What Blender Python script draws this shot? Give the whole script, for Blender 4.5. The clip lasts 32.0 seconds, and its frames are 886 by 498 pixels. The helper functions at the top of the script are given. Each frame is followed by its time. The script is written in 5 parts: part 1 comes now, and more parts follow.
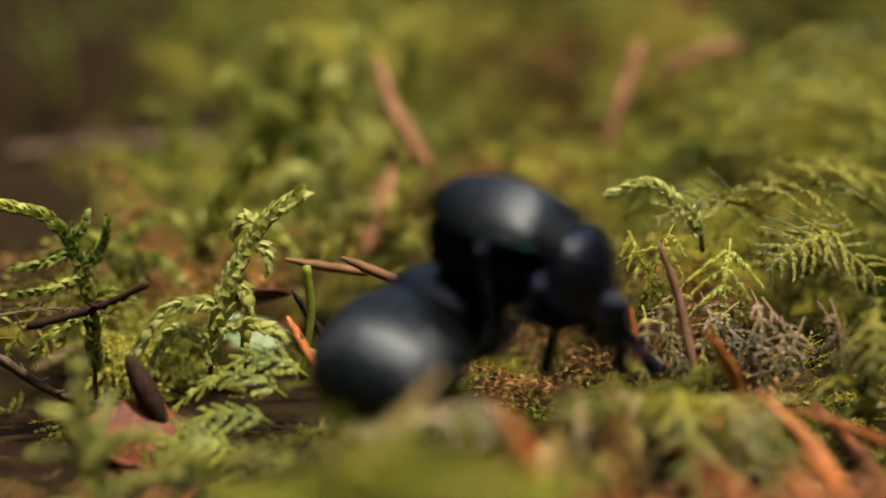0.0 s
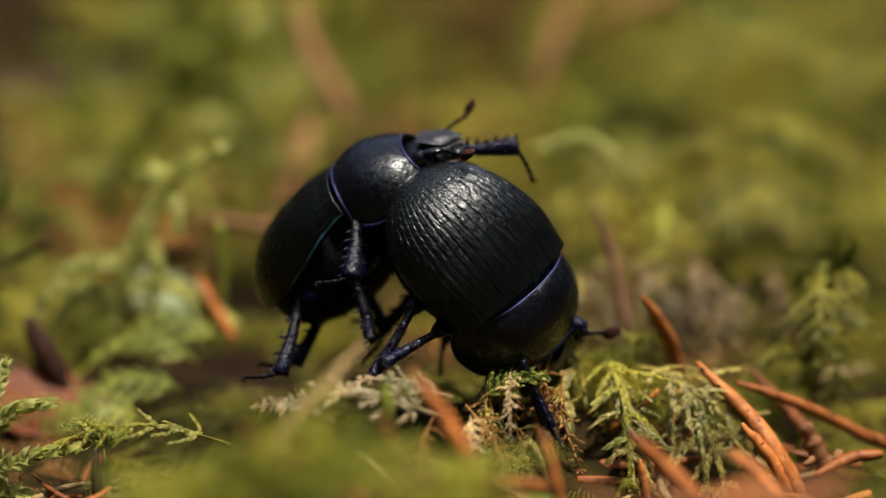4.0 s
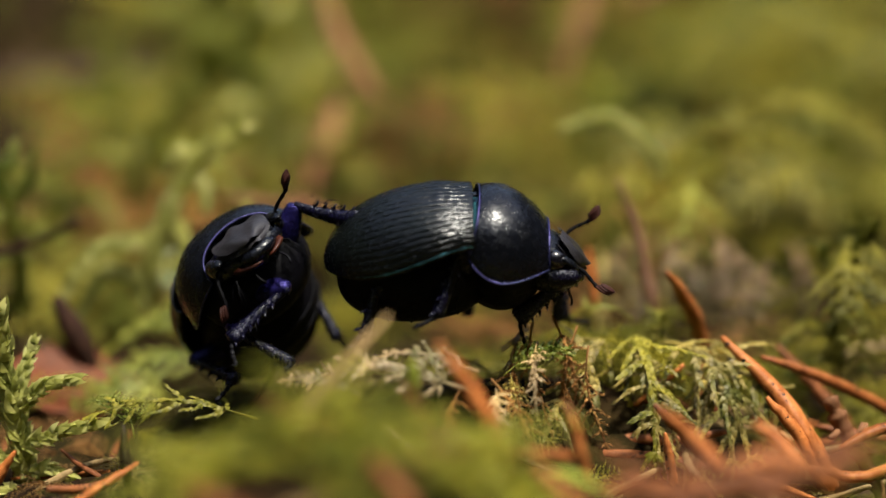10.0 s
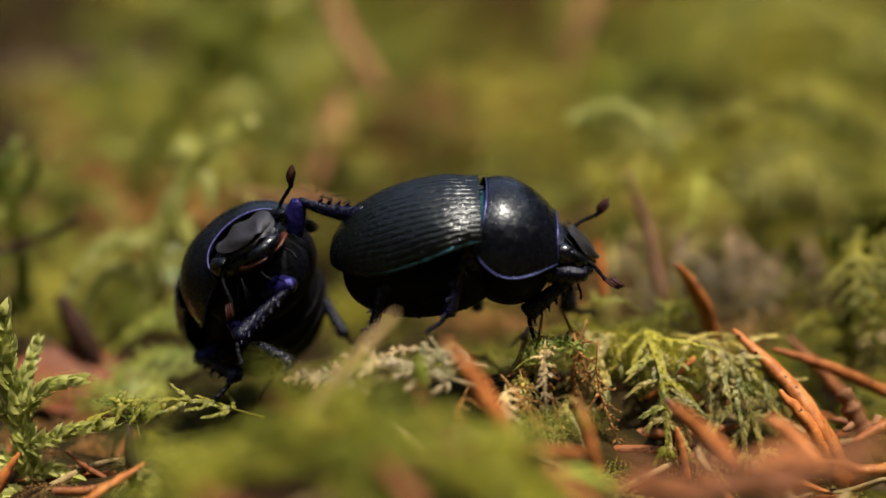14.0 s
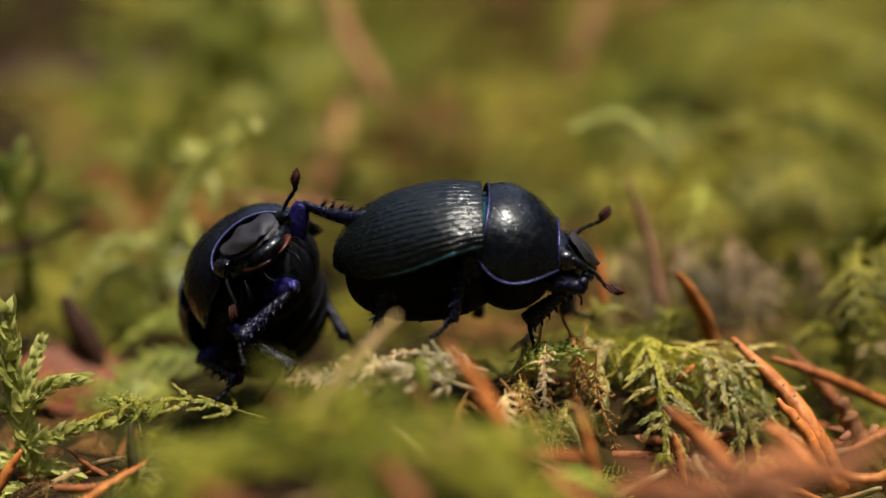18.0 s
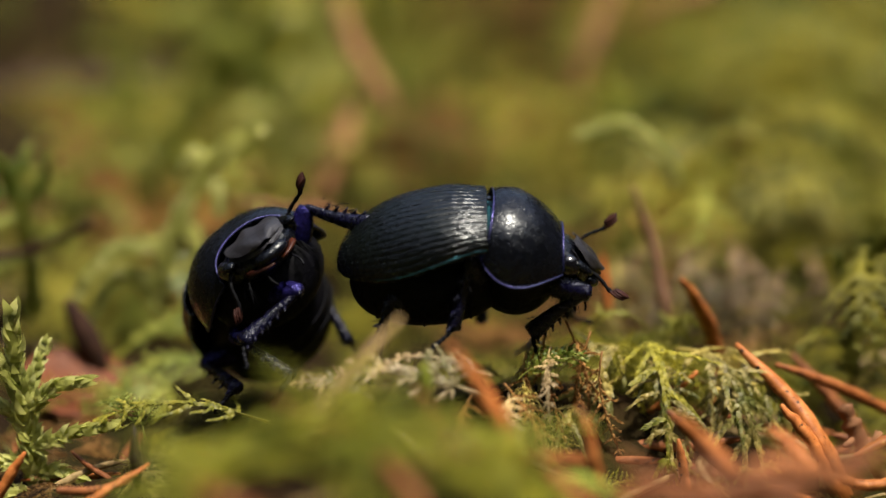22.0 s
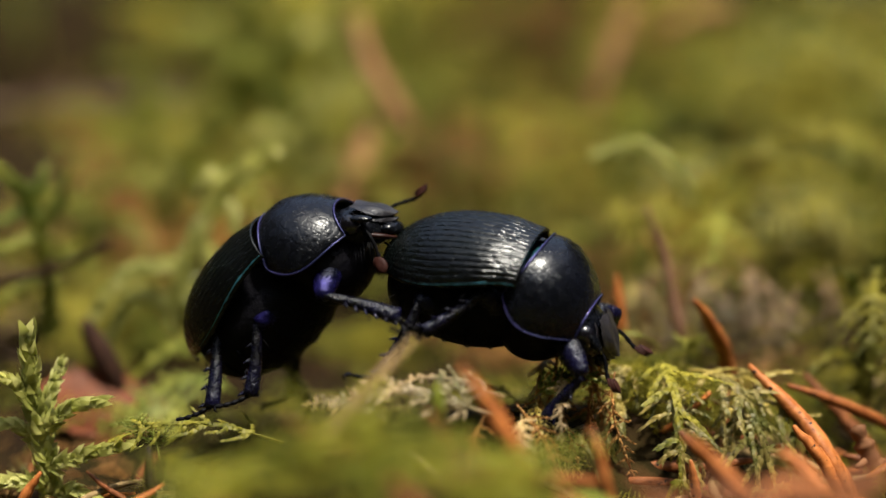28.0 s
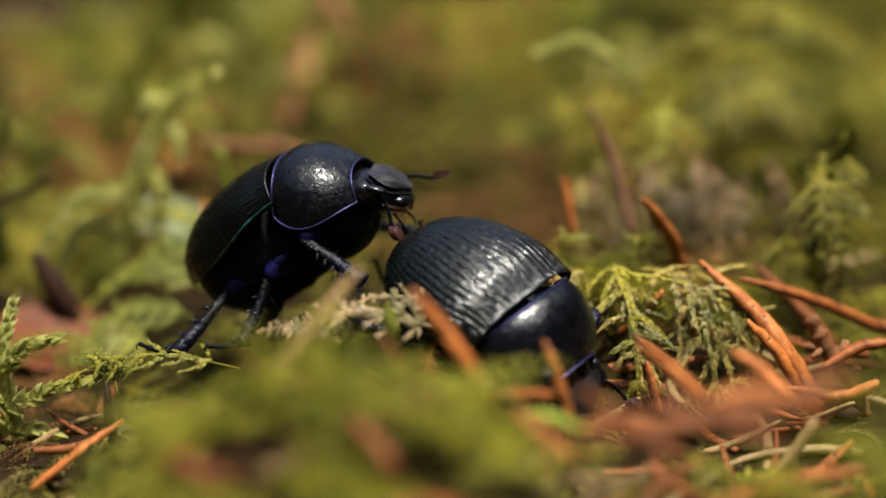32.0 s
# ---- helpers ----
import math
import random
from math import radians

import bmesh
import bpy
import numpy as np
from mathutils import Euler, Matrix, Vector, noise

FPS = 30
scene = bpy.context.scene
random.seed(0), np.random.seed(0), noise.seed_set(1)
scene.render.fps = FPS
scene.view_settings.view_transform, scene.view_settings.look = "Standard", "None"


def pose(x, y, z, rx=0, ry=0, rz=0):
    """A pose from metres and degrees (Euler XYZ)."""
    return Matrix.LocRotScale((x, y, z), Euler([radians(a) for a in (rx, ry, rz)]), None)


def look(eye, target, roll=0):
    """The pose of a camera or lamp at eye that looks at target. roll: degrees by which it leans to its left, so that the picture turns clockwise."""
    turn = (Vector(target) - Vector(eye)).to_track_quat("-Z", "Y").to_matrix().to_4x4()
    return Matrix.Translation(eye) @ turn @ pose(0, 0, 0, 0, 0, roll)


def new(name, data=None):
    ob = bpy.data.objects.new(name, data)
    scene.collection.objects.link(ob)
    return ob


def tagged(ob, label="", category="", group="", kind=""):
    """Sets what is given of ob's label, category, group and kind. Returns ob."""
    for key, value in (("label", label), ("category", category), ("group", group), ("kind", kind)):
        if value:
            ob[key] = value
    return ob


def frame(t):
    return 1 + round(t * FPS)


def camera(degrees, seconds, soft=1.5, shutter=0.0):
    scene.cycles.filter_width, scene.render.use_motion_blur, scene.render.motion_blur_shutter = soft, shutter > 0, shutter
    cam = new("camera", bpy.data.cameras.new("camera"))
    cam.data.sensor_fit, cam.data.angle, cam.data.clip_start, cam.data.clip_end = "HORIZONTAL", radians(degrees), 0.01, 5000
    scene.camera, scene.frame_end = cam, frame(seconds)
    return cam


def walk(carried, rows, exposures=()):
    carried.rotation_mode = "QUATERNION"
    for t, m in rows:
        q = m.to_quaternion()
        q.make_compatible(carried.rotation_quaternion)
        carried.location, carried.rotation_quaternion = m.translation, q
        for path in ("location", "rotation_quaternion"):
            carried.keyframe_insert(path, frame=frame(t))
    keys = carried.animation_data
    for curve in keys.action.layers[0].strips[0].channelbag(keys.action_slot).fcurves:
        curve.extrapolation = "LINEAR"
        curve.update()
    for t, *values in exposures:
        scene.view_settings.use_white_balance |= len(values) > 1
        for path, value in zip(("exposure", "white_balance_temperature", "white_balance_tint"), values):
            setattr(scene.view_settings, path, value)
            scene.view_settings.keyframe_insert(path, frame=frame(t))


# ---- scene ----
import itertools

# A forest floor seen close by: lengths in the tables are in millimetres.
MM = 0.001

EXPO = 0.97
cam = camera(22.0, 32.0, soft=1.5)
# seconds, eye (mm), yaw, pitch and roll (degrees)
PATH = [
    (0, 0.14, -153.58, 46.02, 1.247, -12.092, -0.150),
    (0.5, 0.41, -151.76, 46.31, 0.756, -12.828, -0.226),
    (1, 0.20, -148.32, 46.13, 0.579, -13.085, -0.186),
    (1.5, 0.88, -144.81, 45.12, 0.454, -13.244, -0.054),
    (2, 0.65, -143.70, 45.28, 0.393, -13.130, -0.066),
    (2.5, 0.49, -143.86, 45.50, 0.104, -13.242, 0.088),
    (3, 0.48, -144.03, 45.25, -0.387, -13.218, 0.354),
    (3.5, 0.23, -143.46, 44.98, -0.684, -13.319, 0.625),
    (5.5, -0.21, -143.52, 45.45, -0.603, -14.075, 1.086),
    (6, -0.37, -144.81, 45.24, -0.505, -14.040, 0.955),
    (6.5, -0.25, -144.97, 44.53, -0.407, -13.631, 0.320),
    (7, -0.32, -143.91, 44.63, -0.625, -13.946, 0.264),
    (7.5, 0.04, -143.71, 44.62, -0.439, -13.921, 0.362),
    (8, -0.14, -143.79, 44.25, -0.502, -13.910, 0.566),
    (8.5, -0.17, -143.84, 44.07, -0.338, -13.831, 0.726),
    (9, -0.03, -143.92, 44.00, -0.076, -13.450, 0.391),
    (9.5, 0.06, -144.58, 43.86, -0.343, -13.067, 0.407),
    (10, 0.26, -144.48, 43.85, -0.007, -13.614, 0.336),
    (10.5, 0.30, -144.47, 43.71, 0.053, -13.652, 0.326),
    (11, 0.06, -144.34, 43.77, 0.030, -13.751, 0.321),
    (11.5, 0.03, -144.19, 43.68, 0.089, -13.926, 0.273),
    (12, 0.23, -144.31, 43.48, 0.194, -13.918, 0.210),
    (12.5, 0.16, -144.23, 43.72, 0.172, -13.982, 0.111),
    (13, 0.00, -143.60, 43.80, -0.000, -13.999, -0.000),
    (13.5, 0.32, -142.95, 43.70, 0.148, -13.917, -0.189),
    (14, 0.17, -142.58, 43.80, 0.140, -13.905, -0.307),
    (14.5, 0.33, -142.29, 43.36, 0.123, -13.824, -0.200),
    (16.5, 0.19, -143.76, 43.42, 0.103, -13.783, 0.276),
    (17, 0.03, -143.96, 43.38, 0.106, -13.554, 0.364),
    (17.5, 0.23, -143.88, 43.14, 0.190, -13.408, 0.405),
    (18, 0.14, -143.86, 43.49, 0.182, -13.549, 0.483),
    (18.5, 0.18, -144.30, 42.87, 0.457, -12.897, 0.562),
    (19, 0.04, -144.03, 42.78, 0.402, -13.186, 0.620),
    (19.5, 0.07, -143.94, 42.73, 0.343, -13.271, 0.647),
    (20, 0.08, -143.97, 42.90, 0.300, -13.439, 0.656),
    (20.5, 0.01, -143.99, 43.03, 0.291, -13.393, 0.671),
    (21, -0.10, -144.00, 42.79, 0.272, -13.240, 0.633),
    (21.5, 0.09, -144.06, 42.96, 0.343, -13.291, 0.632),
    (22, 0.21, -144.07, 42.76, 0.322, -13.145, 0.712),
    (22.5, 0.09, -143.94, 42.84, 0.222, -13.228, 0.677),
    (23, 0.14, -144.12, 42.76, 0.363, -13.240, 0.632),
    (23.5, -0.16, -144.08, 43.11, 0.254, -13.368, 0.654),
    (24, -0.13, -144.14, 42.77, 0.223, -13.135, 0.608),
    (24.5, 0.05, -144.07, 42.83, 0.233, -13.114, 0.587),
    (25, 0.28, -143.92, 42.57, 0.252, -13.096, 0.636),
    (25.5, 0.47, -144.15, 42.62, 0.370, -12.851, 0.540),
    (26, 0.23, -144.15, 42.94, 0.338, -12.874, 0.521),
    (26.5, 0.46, -144.91, 42.74, 0.870, -12.437, 0.315),
    (28.5, 0.98, -144.57, 43.44, 0.955, -12.842, 0.597),
    (29, 0.75, -144.61, 43.18, 0.898, -12.816, 0.471),
    (29.5, 0.86, -144.83, 43.69, 0.966, -13.078, 0.229),
    (30, 0.85, -144.99, 43.95, 1.068, -13.433, -0.210),
    (30.5, 0.69, -144.99, 44.16, 0.898, -14.032, -0.473),
    (31, 0.75, -143.91, 44.59, 0.990, -14.487, -0.700),
    (31.5, 1.70, -143.05, 45.25, 1.025, -14.979, -0.653),
    (32, 1.97, -143.67, 46.32, 0.058, -16.151, -2.704),
]


def eye_pose(x, y, z, yaw, pitch, roll):
    return pose(x * MM, y * MM, z * MM, 90 + pitch, 0, yaw) @ pose(0, 0, 0, 0, 0, roll)


walk(cam, [(t, eye_pose(*row)) for t, *row in PATH],
     exposures=[(0, EXPO - 0.12), (3.5, EXPO - 0.12), (6, EXPO - 0.03), (10, EXPO), (32, EXPO)])
cam.data.dof.use_dof = True
# the focus is pulled from the moss behind to the beetles in the first two seconds
focus_mark = tagged(new("focus_mark"), kind="structure")
walk(focus_mark, [(t, pose(0, y * MM, (10.9 - 0.23 * y) * MM)) for t, y in ((0, 24), (0.5, 18), (1, 9), (1.5, 0.5), (2, -1.9), (32, -1.9))])
cam.data.dof.focus_object = focus_mark
cam.data.dof.aperture_fstop = 12.5
cam.data.dof.aperture_blades = 0

# ---- light ----
SUN_UP, SUN_FROM = 77.0, 124.0          # elevation, and compass side from which it shines
world = bpy.data.worlds.new("sky")
scene.world = world
world.use_nodes = True
wn, wl = world.node_tree.nodes, world.node_tree.links
sky = wn.new("ShaderNodeTexSky")
sky.sky_type, sky.sun_disc = "NISHITA", False
sky.sun_elevation, sky.sun_rotation = radians(SUN_UP), radians(SUN_FROM)
sky.air_density, sky.dust_density, sky.ozone_density = 1.0, 5.0, 0.6
wl.new(sky.outputs[0], wn["Background"].inputs[0])
wn["Background"].inputs[1].default_value = 0.085
sun_data = bpy.data.lights.new("sun", "SUN")
sun_data.energy, sun_data.angle, sun_data.color = 3.75, radians(5.0), (1.0, 0.84, 0.67)
sun = new("sun", sun_data)
az, el = radians(SUN_FROM), radians(SUN_UP)
sun_at = Vector((math.sin(az) * math.cos(el), math.cos(az) * math.cos(el), math.sin(el)))
sun.matrix_world = look(sun_at * 3, (0, 0, 0))


# ---- materials ----
def mat(name):
    m = bpy.data.materials.new(name)
    m.use_nodes = True
    return m, m.node_tree.nodes, m.node_tree.links, m.node_tree.nodes["Principled BSDF"]


def ramp_of(nodes, links, fac, stops):
    r = nodes.new("ShaderNodeValToRGB")
    while len(r.color_ramp.elements) < len(stops):
        r.color_ramp.elements.new(0.5)
    for e, (at, c) in zip(r.color_ramp.elements, stops):
        e.position, e.color = at, (*c, 1)
    links.new(fac, r.inputs[0])
    return r.outputs[0]


def noise_of(nodes, links, scale, detail=4, rough=0.6):
    """Noise in the object's own space; scale in features per metre."""
    co = nodes.new("ShaderNodeTexCoord")
    n = nodes.new("ShaderNodeTexNoise")
    n.inputs["Scale"].default_value, n.inputs["Detail"].default_value, n.inputs["Roughness"].default_value = scale, detail, rough
    links.new(co.outputs["Object"], n.inputs["Vector"])
    return n


def mix_of(nodes, links, fac, a, b, blend="MIX"):
    x = nodes.new("ShaderNodeMix")
    x.data_type, x.blend_type = "RGBA", blend
    for sock, v in ((x.inputs[0], fac), (x.inputs[6], a), (x.inputs[7], b)):
        if isinstance(v, (int, float)):
            sock.default_value = v
        elif isinstance(v, tuple):
            sock.default_value = (*v, 1)
        else:
            links.new(v, sock)
    return x.outputs[2]


def bump_of(nodes, links, height, bsdf, strength, distance):
    b = nodes.new("ShaderNodeBump")
    b.inputs["Strength"].default_value, b.inputs["Distance"].default_value = strength, distance
    links.new(height, b.inputs["Height"])
    links.new(b.outputs[0], bsdf.inputs["Normal"])


def moss_mat(name, dark, mid, light, patch=60, through_light=0.35, rough=0.5, swing=0.5):
    """Thin leaves: colour by leaf and by patch, part of the light shines through."""
    m, n, l, b = mat(name)
    geo = n.new("ShaderNodeNewGeometry")
    leaf = ramp_of(n, l, geo.outputs["Random Per Island"], [(0.0, dark), (0.45, mid), (1.0, light)])
    patches = noise_of(n, l, patch, 3)
    tone = ramp_of(n, l, patches.outputs["Fac"], [(0.37, (max(0.0, 1 - 1.25 * swing), 1 - 1.02 * swing, max(0.0, 1 - 1.4 * swing))), (0.5, (1, 1, 1)), (0.63, (1 + 1.05 * swing, 1 + 0.95 * swing, 1 + 0.3 * swing))])
    col = mix_of(n, l, 1.0, leaf, tone, "MULTIPLY")
    l.new(col, b.inputs["Base Color"])
    b.inputs["Roughness"].default_value = rough
    b.inputs["Specular IOR Level"].default_value = 0.35
    tr = n.new("ShaderNodeBsdfTranslucent")
    l.new(col, tr.inputs[0])
    mx = n.new("ShaderNodeMixShader")
    mx.inputs[0].default_value = through_light
    l.new(b.outputs[0], mx.inputs[1])
    l.new(tr.outputs[0], mx.inputs[2])
    l.new(mx.outputs[0], n["Material Output"].inputs[0])
    return m


def woody_mat(name, dark, light, spots=0.0, rough=0.5, scale=900):
    m, n, l, b = mat(name)
    info = n.new("ShaderNodeObjectInfo")
    grain = noise_of(n, l, scale, 6)
    grain.inputs["Distortion"].default_value = 1.5
    base = ramp_of(n, l, grain.outputs["Fac"], [(0.3, dark), (0.65, light)])
    own = ramp_of(n, l, info.outputs["Random"], [(0.0, (0.62, 0.55, 0.5)), (0.6, (1, 1, 1)), (1.0, (1.2, 1.12, 1.0))])
    col = mix_of(n, l, 1.0, base, own, "MULTIPLY")
    if spots:
        blot = noise_of(n, l, 1500, 3)
        mask = ramp_of(n, l, blot.outputs["Fac"], [(0.66 - spots * 0.1, (0, 0, 0)), (0.7 - spots * 0.1, (1, 1, 1))])
        col = mix_of(n, l, mask, col, (0.012, 0.008, 0.006))
    l.new(col, b.inputs["Base Color"])
    b.inputs["Roughness"].default_value = rough
    b.inputs["Specular IOR Level"].default_value = 0.18
    bump_of(n, l, grain.outputs["Fac"], b, 0.6, 0.00012)
    return m


def shell_mat(name, base, rough, sheen_col, coat=0.3, grain=0.35, grain_scale=2600, metal=0.0, pits=0.0, along=False, gloss=0.5, deep=0.00025, detail=5):
    """Beetle cuticle: near black, glossy, with fine wrinkles and dust."""
    m, n, l, b = mat(name)
    fine = noise_of(n, l, grain_scale, detail, 0.6)
    if along:
        co = n.new("ShaderNodeTexCoord")
        mp = n.new("ShaderNodeMapping")
        mp.inputs["Scale"].default_value = (0.14, 1, 1)
        l.new(co.outputs["Object"], mp.inputs["Vector"])
        l.new(mp.outputs[0], fine.inputs["Vector"])
    broad = noise_of(n, l, 260, 3)
    col = mix_of(n, l, ramp_of(n, l, broad.outputs["Fac"], [(0.4, (0, 0, 0)), (0.65, (1, 1, 1))]), base, sheen_col)
    l.new(col, b.inputs["Base Color"])
    rr = ramp_of(n, l, fine.outputs["Fac"], [(0.3, (rough * 0.8,) * 3), (0.7, (rough * 1.5,) * 3)])
    l.new(rr, b.inputs["Roughness"])
    b.inputs["Metallic"].default_value = metal
    b.inputs["Specular IOR Level"].default_value = gloss
    b.inputs["Specular Tint"].default_value = (0.78, 0.9, 1.0, 1)
    b.inputs["Coat Weight"].default_value, b.inputs["Coat Roughness"].default_value = coat, 0.18
    height = fine.outputs["Fac"]
    if along:
        cross = noise_of(n, l, 1100, 2, 0.6)
        cross.inputs["Distortion"].default_value = 0.8
        height = mix_of(n, l, 0.22, height, cross.outputs["Fac"])
    if pits:
        co = n.new("ShaderNodeTexCoord")
        v = n.new("ShaderNodeTexVoronoi")
        v.inputs["Scale"].default_value = 4200
        l.new(co.outputs["Object"], v.inputs["Vector"])
        pit = ramp_of(n, l, v.outputs["Distance"], [(0.12, (0, 0, 0)), (0.3, (1, 1, 1))])
        height = mix_of(n, l, pits, height, pit, "MULTIPLY")
    bump_of(n, l, height, b, grain, deep)
    return m


MOSS_MID = moss_mat("moss_olive", (0.130, 0.137, 0.016), (0.221, 0.221, 0.026), (0.338, 0.325, 0.047), patch=110)
MOSS_FRESH = moss_mat("moss_fresh", (0.16, 0.195, 0.03), (0.265, 0.305, 0.05), (0.42, 0.46, 0.115), patch=110)
MOSS_FAR = moss_mat("moss_far", (0.08, 0.075, 0.012), (0.152, 0.138, 0.025), (0.253, 0.230, 0.047), patch=70, rough=0.8, swing=0.78)
MOSS_RUST = moss_mat("moss_rust", (0.11, 0.06, 0.022), (0.27, 0.145, 0.052), (0.45, 0.26, 0.1), patch=60, rough=0.8, swing=0.5)
MOSS_PALE = moss_mat("moss_pale", (0.34, 0.37, 0.095), (0.52, 0.56, 0.17), (0.7, 0.73, 0.32), patch=160, through_light=0.5, swing=0.15)
MOSS_BRIGHT = moss_mat("moss_bright", (0.24, 0.245, 0.038), (0.385, 0.375, 0.064), (0.56, 0.54, 0.135), patch=75, rough=0.8, swing=0.45)
MOSS_FRONT = moss_mat("moss_front", (0.15, 0.17, 0.018), (0.3, 0.32, 0.04), (0.5, 0.52, 0.09), patch=170, swing=0.45, through_light=0.45)
MOSS_WET = moss_mat("moss_old", (0.17, 0.148, 0.04), (0.285, 0.25, 0.074), (0.44, 0.395, 0.155), patch=260, rough=0.45, through_light=0.45)
MOSS_FERN = moss_mat("moss_fern", (0.1, 0.108, 0.014), (0.175, 0.178, 0.024), (0.28, 0.275, 0.045), patch=140)
MOSS_BROWN = moss_mat("moss_brown", (0.06, 0.042, 0.022), (0.12, 0.085, 0.046), (0.21, 0.155, 0.09), patch=200, through_light=0.2)
MOSS_DEAD = moss_mat("moss_dead", (0.2, 0.15, 0.075), (0.32, 0.25, 0.14), (0.45, 0.37, 0.24), patch=200, through_light=0.2)
NEEDLE = woody_mat("needle_orange", (0.2, 0.06, 0.014), (0.46, 0.185, 0.058), spots=0.6, rough=0.45)
NEEDLE_RED = woody_mat("needle_red", (0.1, 0.034, 0.011), (0.26, 0.1, 0.036), spots=0.3, rough=0.5)
NEEDLE_PALE = woody_mat("needle_pale", (0.15, 0.115, 0.05), (0.3, 0.235, 0.12), rough=0.55)
NEEDLE_BLACK = woody_mat("needle_black", (0.008, 0.006, 0.004), (0.03, 0.02, 0.014), rough=0.5)
NEEDLE_TAN = woody_mat("needle_tan", (0.17, 0.095, 0.06), (0.33, 0.21, 0.145), spots=0.2, rough=0.6)
STALK_BROWN = woody_mat("stalk_brown", (0.14, 0.07, 0.034), (0.3, 0.165, 0.085), rough=0.7, scale=300)
TWIG = woody_mat("twig_grey", (0.08, 0.06, 0.038), (0.22, 0.17, 0.115), spots=0.3, rough=0.7)
STEM = woody_mat("moss_stem", (0.1, 0.06, 0.024), (0.2, 0.12, 0.05), rough=0.5)
BUD = woody_mat("husk_brown", (0.012, 0.006, 0.004), (0.04, 0.018, 0.011), rough=0.8)
LEAF_RED = woody_mat("leaf_redbrown", (0.06, 0.017, 0.005), (0.145, 0.043, 0.014), spots=0.35, rough=0.55, scale=500)
LEAF_PALE = woody_mat("leaf_palegreen", (0.12, 0.18, 0.08), (0.22, 0.3, 0.15), rough=0.4, scale=400)
STALK = woody_mat("stalk_green", (0.14, 0.2, 0.02), (0.28, 0.34, 0.06), rough=0.45)
SHELL = shell_mat("elytra_black", (0.002, 0.0025, 0.003), 0.2, (0.003, 0.005, 0.005), coat=0.0, grain=0.6, grain_scale=5000, along=True, deep=0.00023, gloss=0.4, detail=2)
SHIELD = shell_mat("pronotum_black", (0.002, 0.0025, 0.004), 0.23, (0.003, 0.004, 0.008), coat=0.0, grain=0.34, grain_scale=1800, pits=0.55, deep=0.0002, gloss=0.4, detail=2)
PLATE = shell_mat("head_grey", (0.01, 0.01, 0.013), 0.36, (0.022, 0.022, 0.028), coat=0.0, grain=0.35, grain_scale=2400)
BELLY = shell_mat("belly_black", (0.002, 0.002, 0.003), 0.5, (0.003, 0.003, 0.006), coat=0.0, grain=0.4, gloss=0.12)
LIMB = shell_mat("limb_blue", (0.002, 0.003, 0.012), 0.24, (0.024, 0.02, 0.17), coat=0.0, grain=0.5, metal=0.6, gloss=0.35)
SHIN = shell_mat("limb_black", (0.002, 0.002, 0.003), 0.24, (0.004, 0.004, 0.03), coat=0.0, grain=0.7, metal=0.1, gloss=0.35)
RIM_VIOLET = shell_mat("rim_violet", (0.018, 0.024, 0.075), 0.34, (0.055, 0.052, 0.19), coat=0.1, grain=0.2, metal=0.7)
RIM_TEAL = shell_mat("rim_teal", (0.03, 0.14, 0.19), 0.36, (0.07, 0.27, 0.39), coat=0.1, grain=0.2, metal=0.7)
CLUB = shell_mat("club_redbrown", (0.018, 0.005, 0.003), 0.6, (0.036, 0.009, 0.005), coat=0.0, grain=0.2, gloss=0.2)
JAW = shell_mat("jaw_brown", (0.016, 0.004, 0.002), 0.35, (0.05, 0.012, 0.004), coat=0.0, grain=0.2, gloss=0.25)
EYE = shell_mat("eye_black", (0.004, 0.004, 0.006), 0.12, (0.006, 0.006, 0.012), coat=0.6, grain=0.05)

soil, n, l, b = mat("forest_soil")
near_n, far_n, blot_n = noise_of(n, l, 420, 8), noise_of(n, l, 55, 5), noise_of(n, l, 18, 3)
earth = ramp_of(n, l, near_n.outputs["Fac"], [(0.3, (0.01, 0.006, 0.003)), (0.5, (0.016, 0.009, 0.004)), (0.72, (0.036, 0.019, 0.008))])
green = ramp_of(n, l, near_n.outputs["Fac"], [(0.3, (0.009, 0.009, 0.002)), (0.7, (0.028, 0.025, 0.005))])
cover = ramp_of(n, l, far_n.outputs["Fac"], [(0.42, (0, 0, 0)), (0.6, (1, 1, 1))])
l.new(mix_of(n, l, cover, earth, green), b.inputs["Base Color"])
b.inputs["Roughness"].default_value = 0.95
b.inputs["Specular IOR Level"].default_value = 0.08
bump_of(n, l, near_n.outputs["Fac"], b, 1.0, 0.0012)
SOIL = soil
# near-black skin of the unseen ring that blocks the low sky
DARK_RING, n, l, b = mat("dark_ring")
ring_n = noise_of(n, l, 2.2, 8)
l.new(ramp_of(n, l, ring_n.outputs["Fac"], [(0.35, (0.006, 0.006, 0.003)), (0.65, (0.03, 0.038, 0.01))]), b.inputs["Base Color"])
b.inputs["Roughness"].default_value = 0.9


# ---- mesh helpers ----
def mesh_of(name, verts, faces, material, smooth=True):
    """A mesh from arrays in millimetres; faces all of one size."""
    verts, faces = np.asarray(verts, np.float32) * MM, np.asarray(faces, np.int32)
    me = bpy.data.meshes.new(name)
    me.vertices.add(len(verts))
    me.vertices.foreach_set("co", verts.ravel())
    k = faces.shape[1]
    me.loops.add(faces.size)
    me.loops.foreach_set("vertex_index", faces.ravel())
    me.polygons.add(len(faces))
    me.polygons.foreach_set("loop_start", np.arange(0, faces.size, k, dtype=np.int32))
    me.polygons.foreach_set("loop_total", np.full(len(faces), k, np.int32))
    me.polygons.foreach_set("use_smooth", np.full(len(faces), smooth))
    me.update(calc_edges=True)
    me.materials.append(material)
    return me


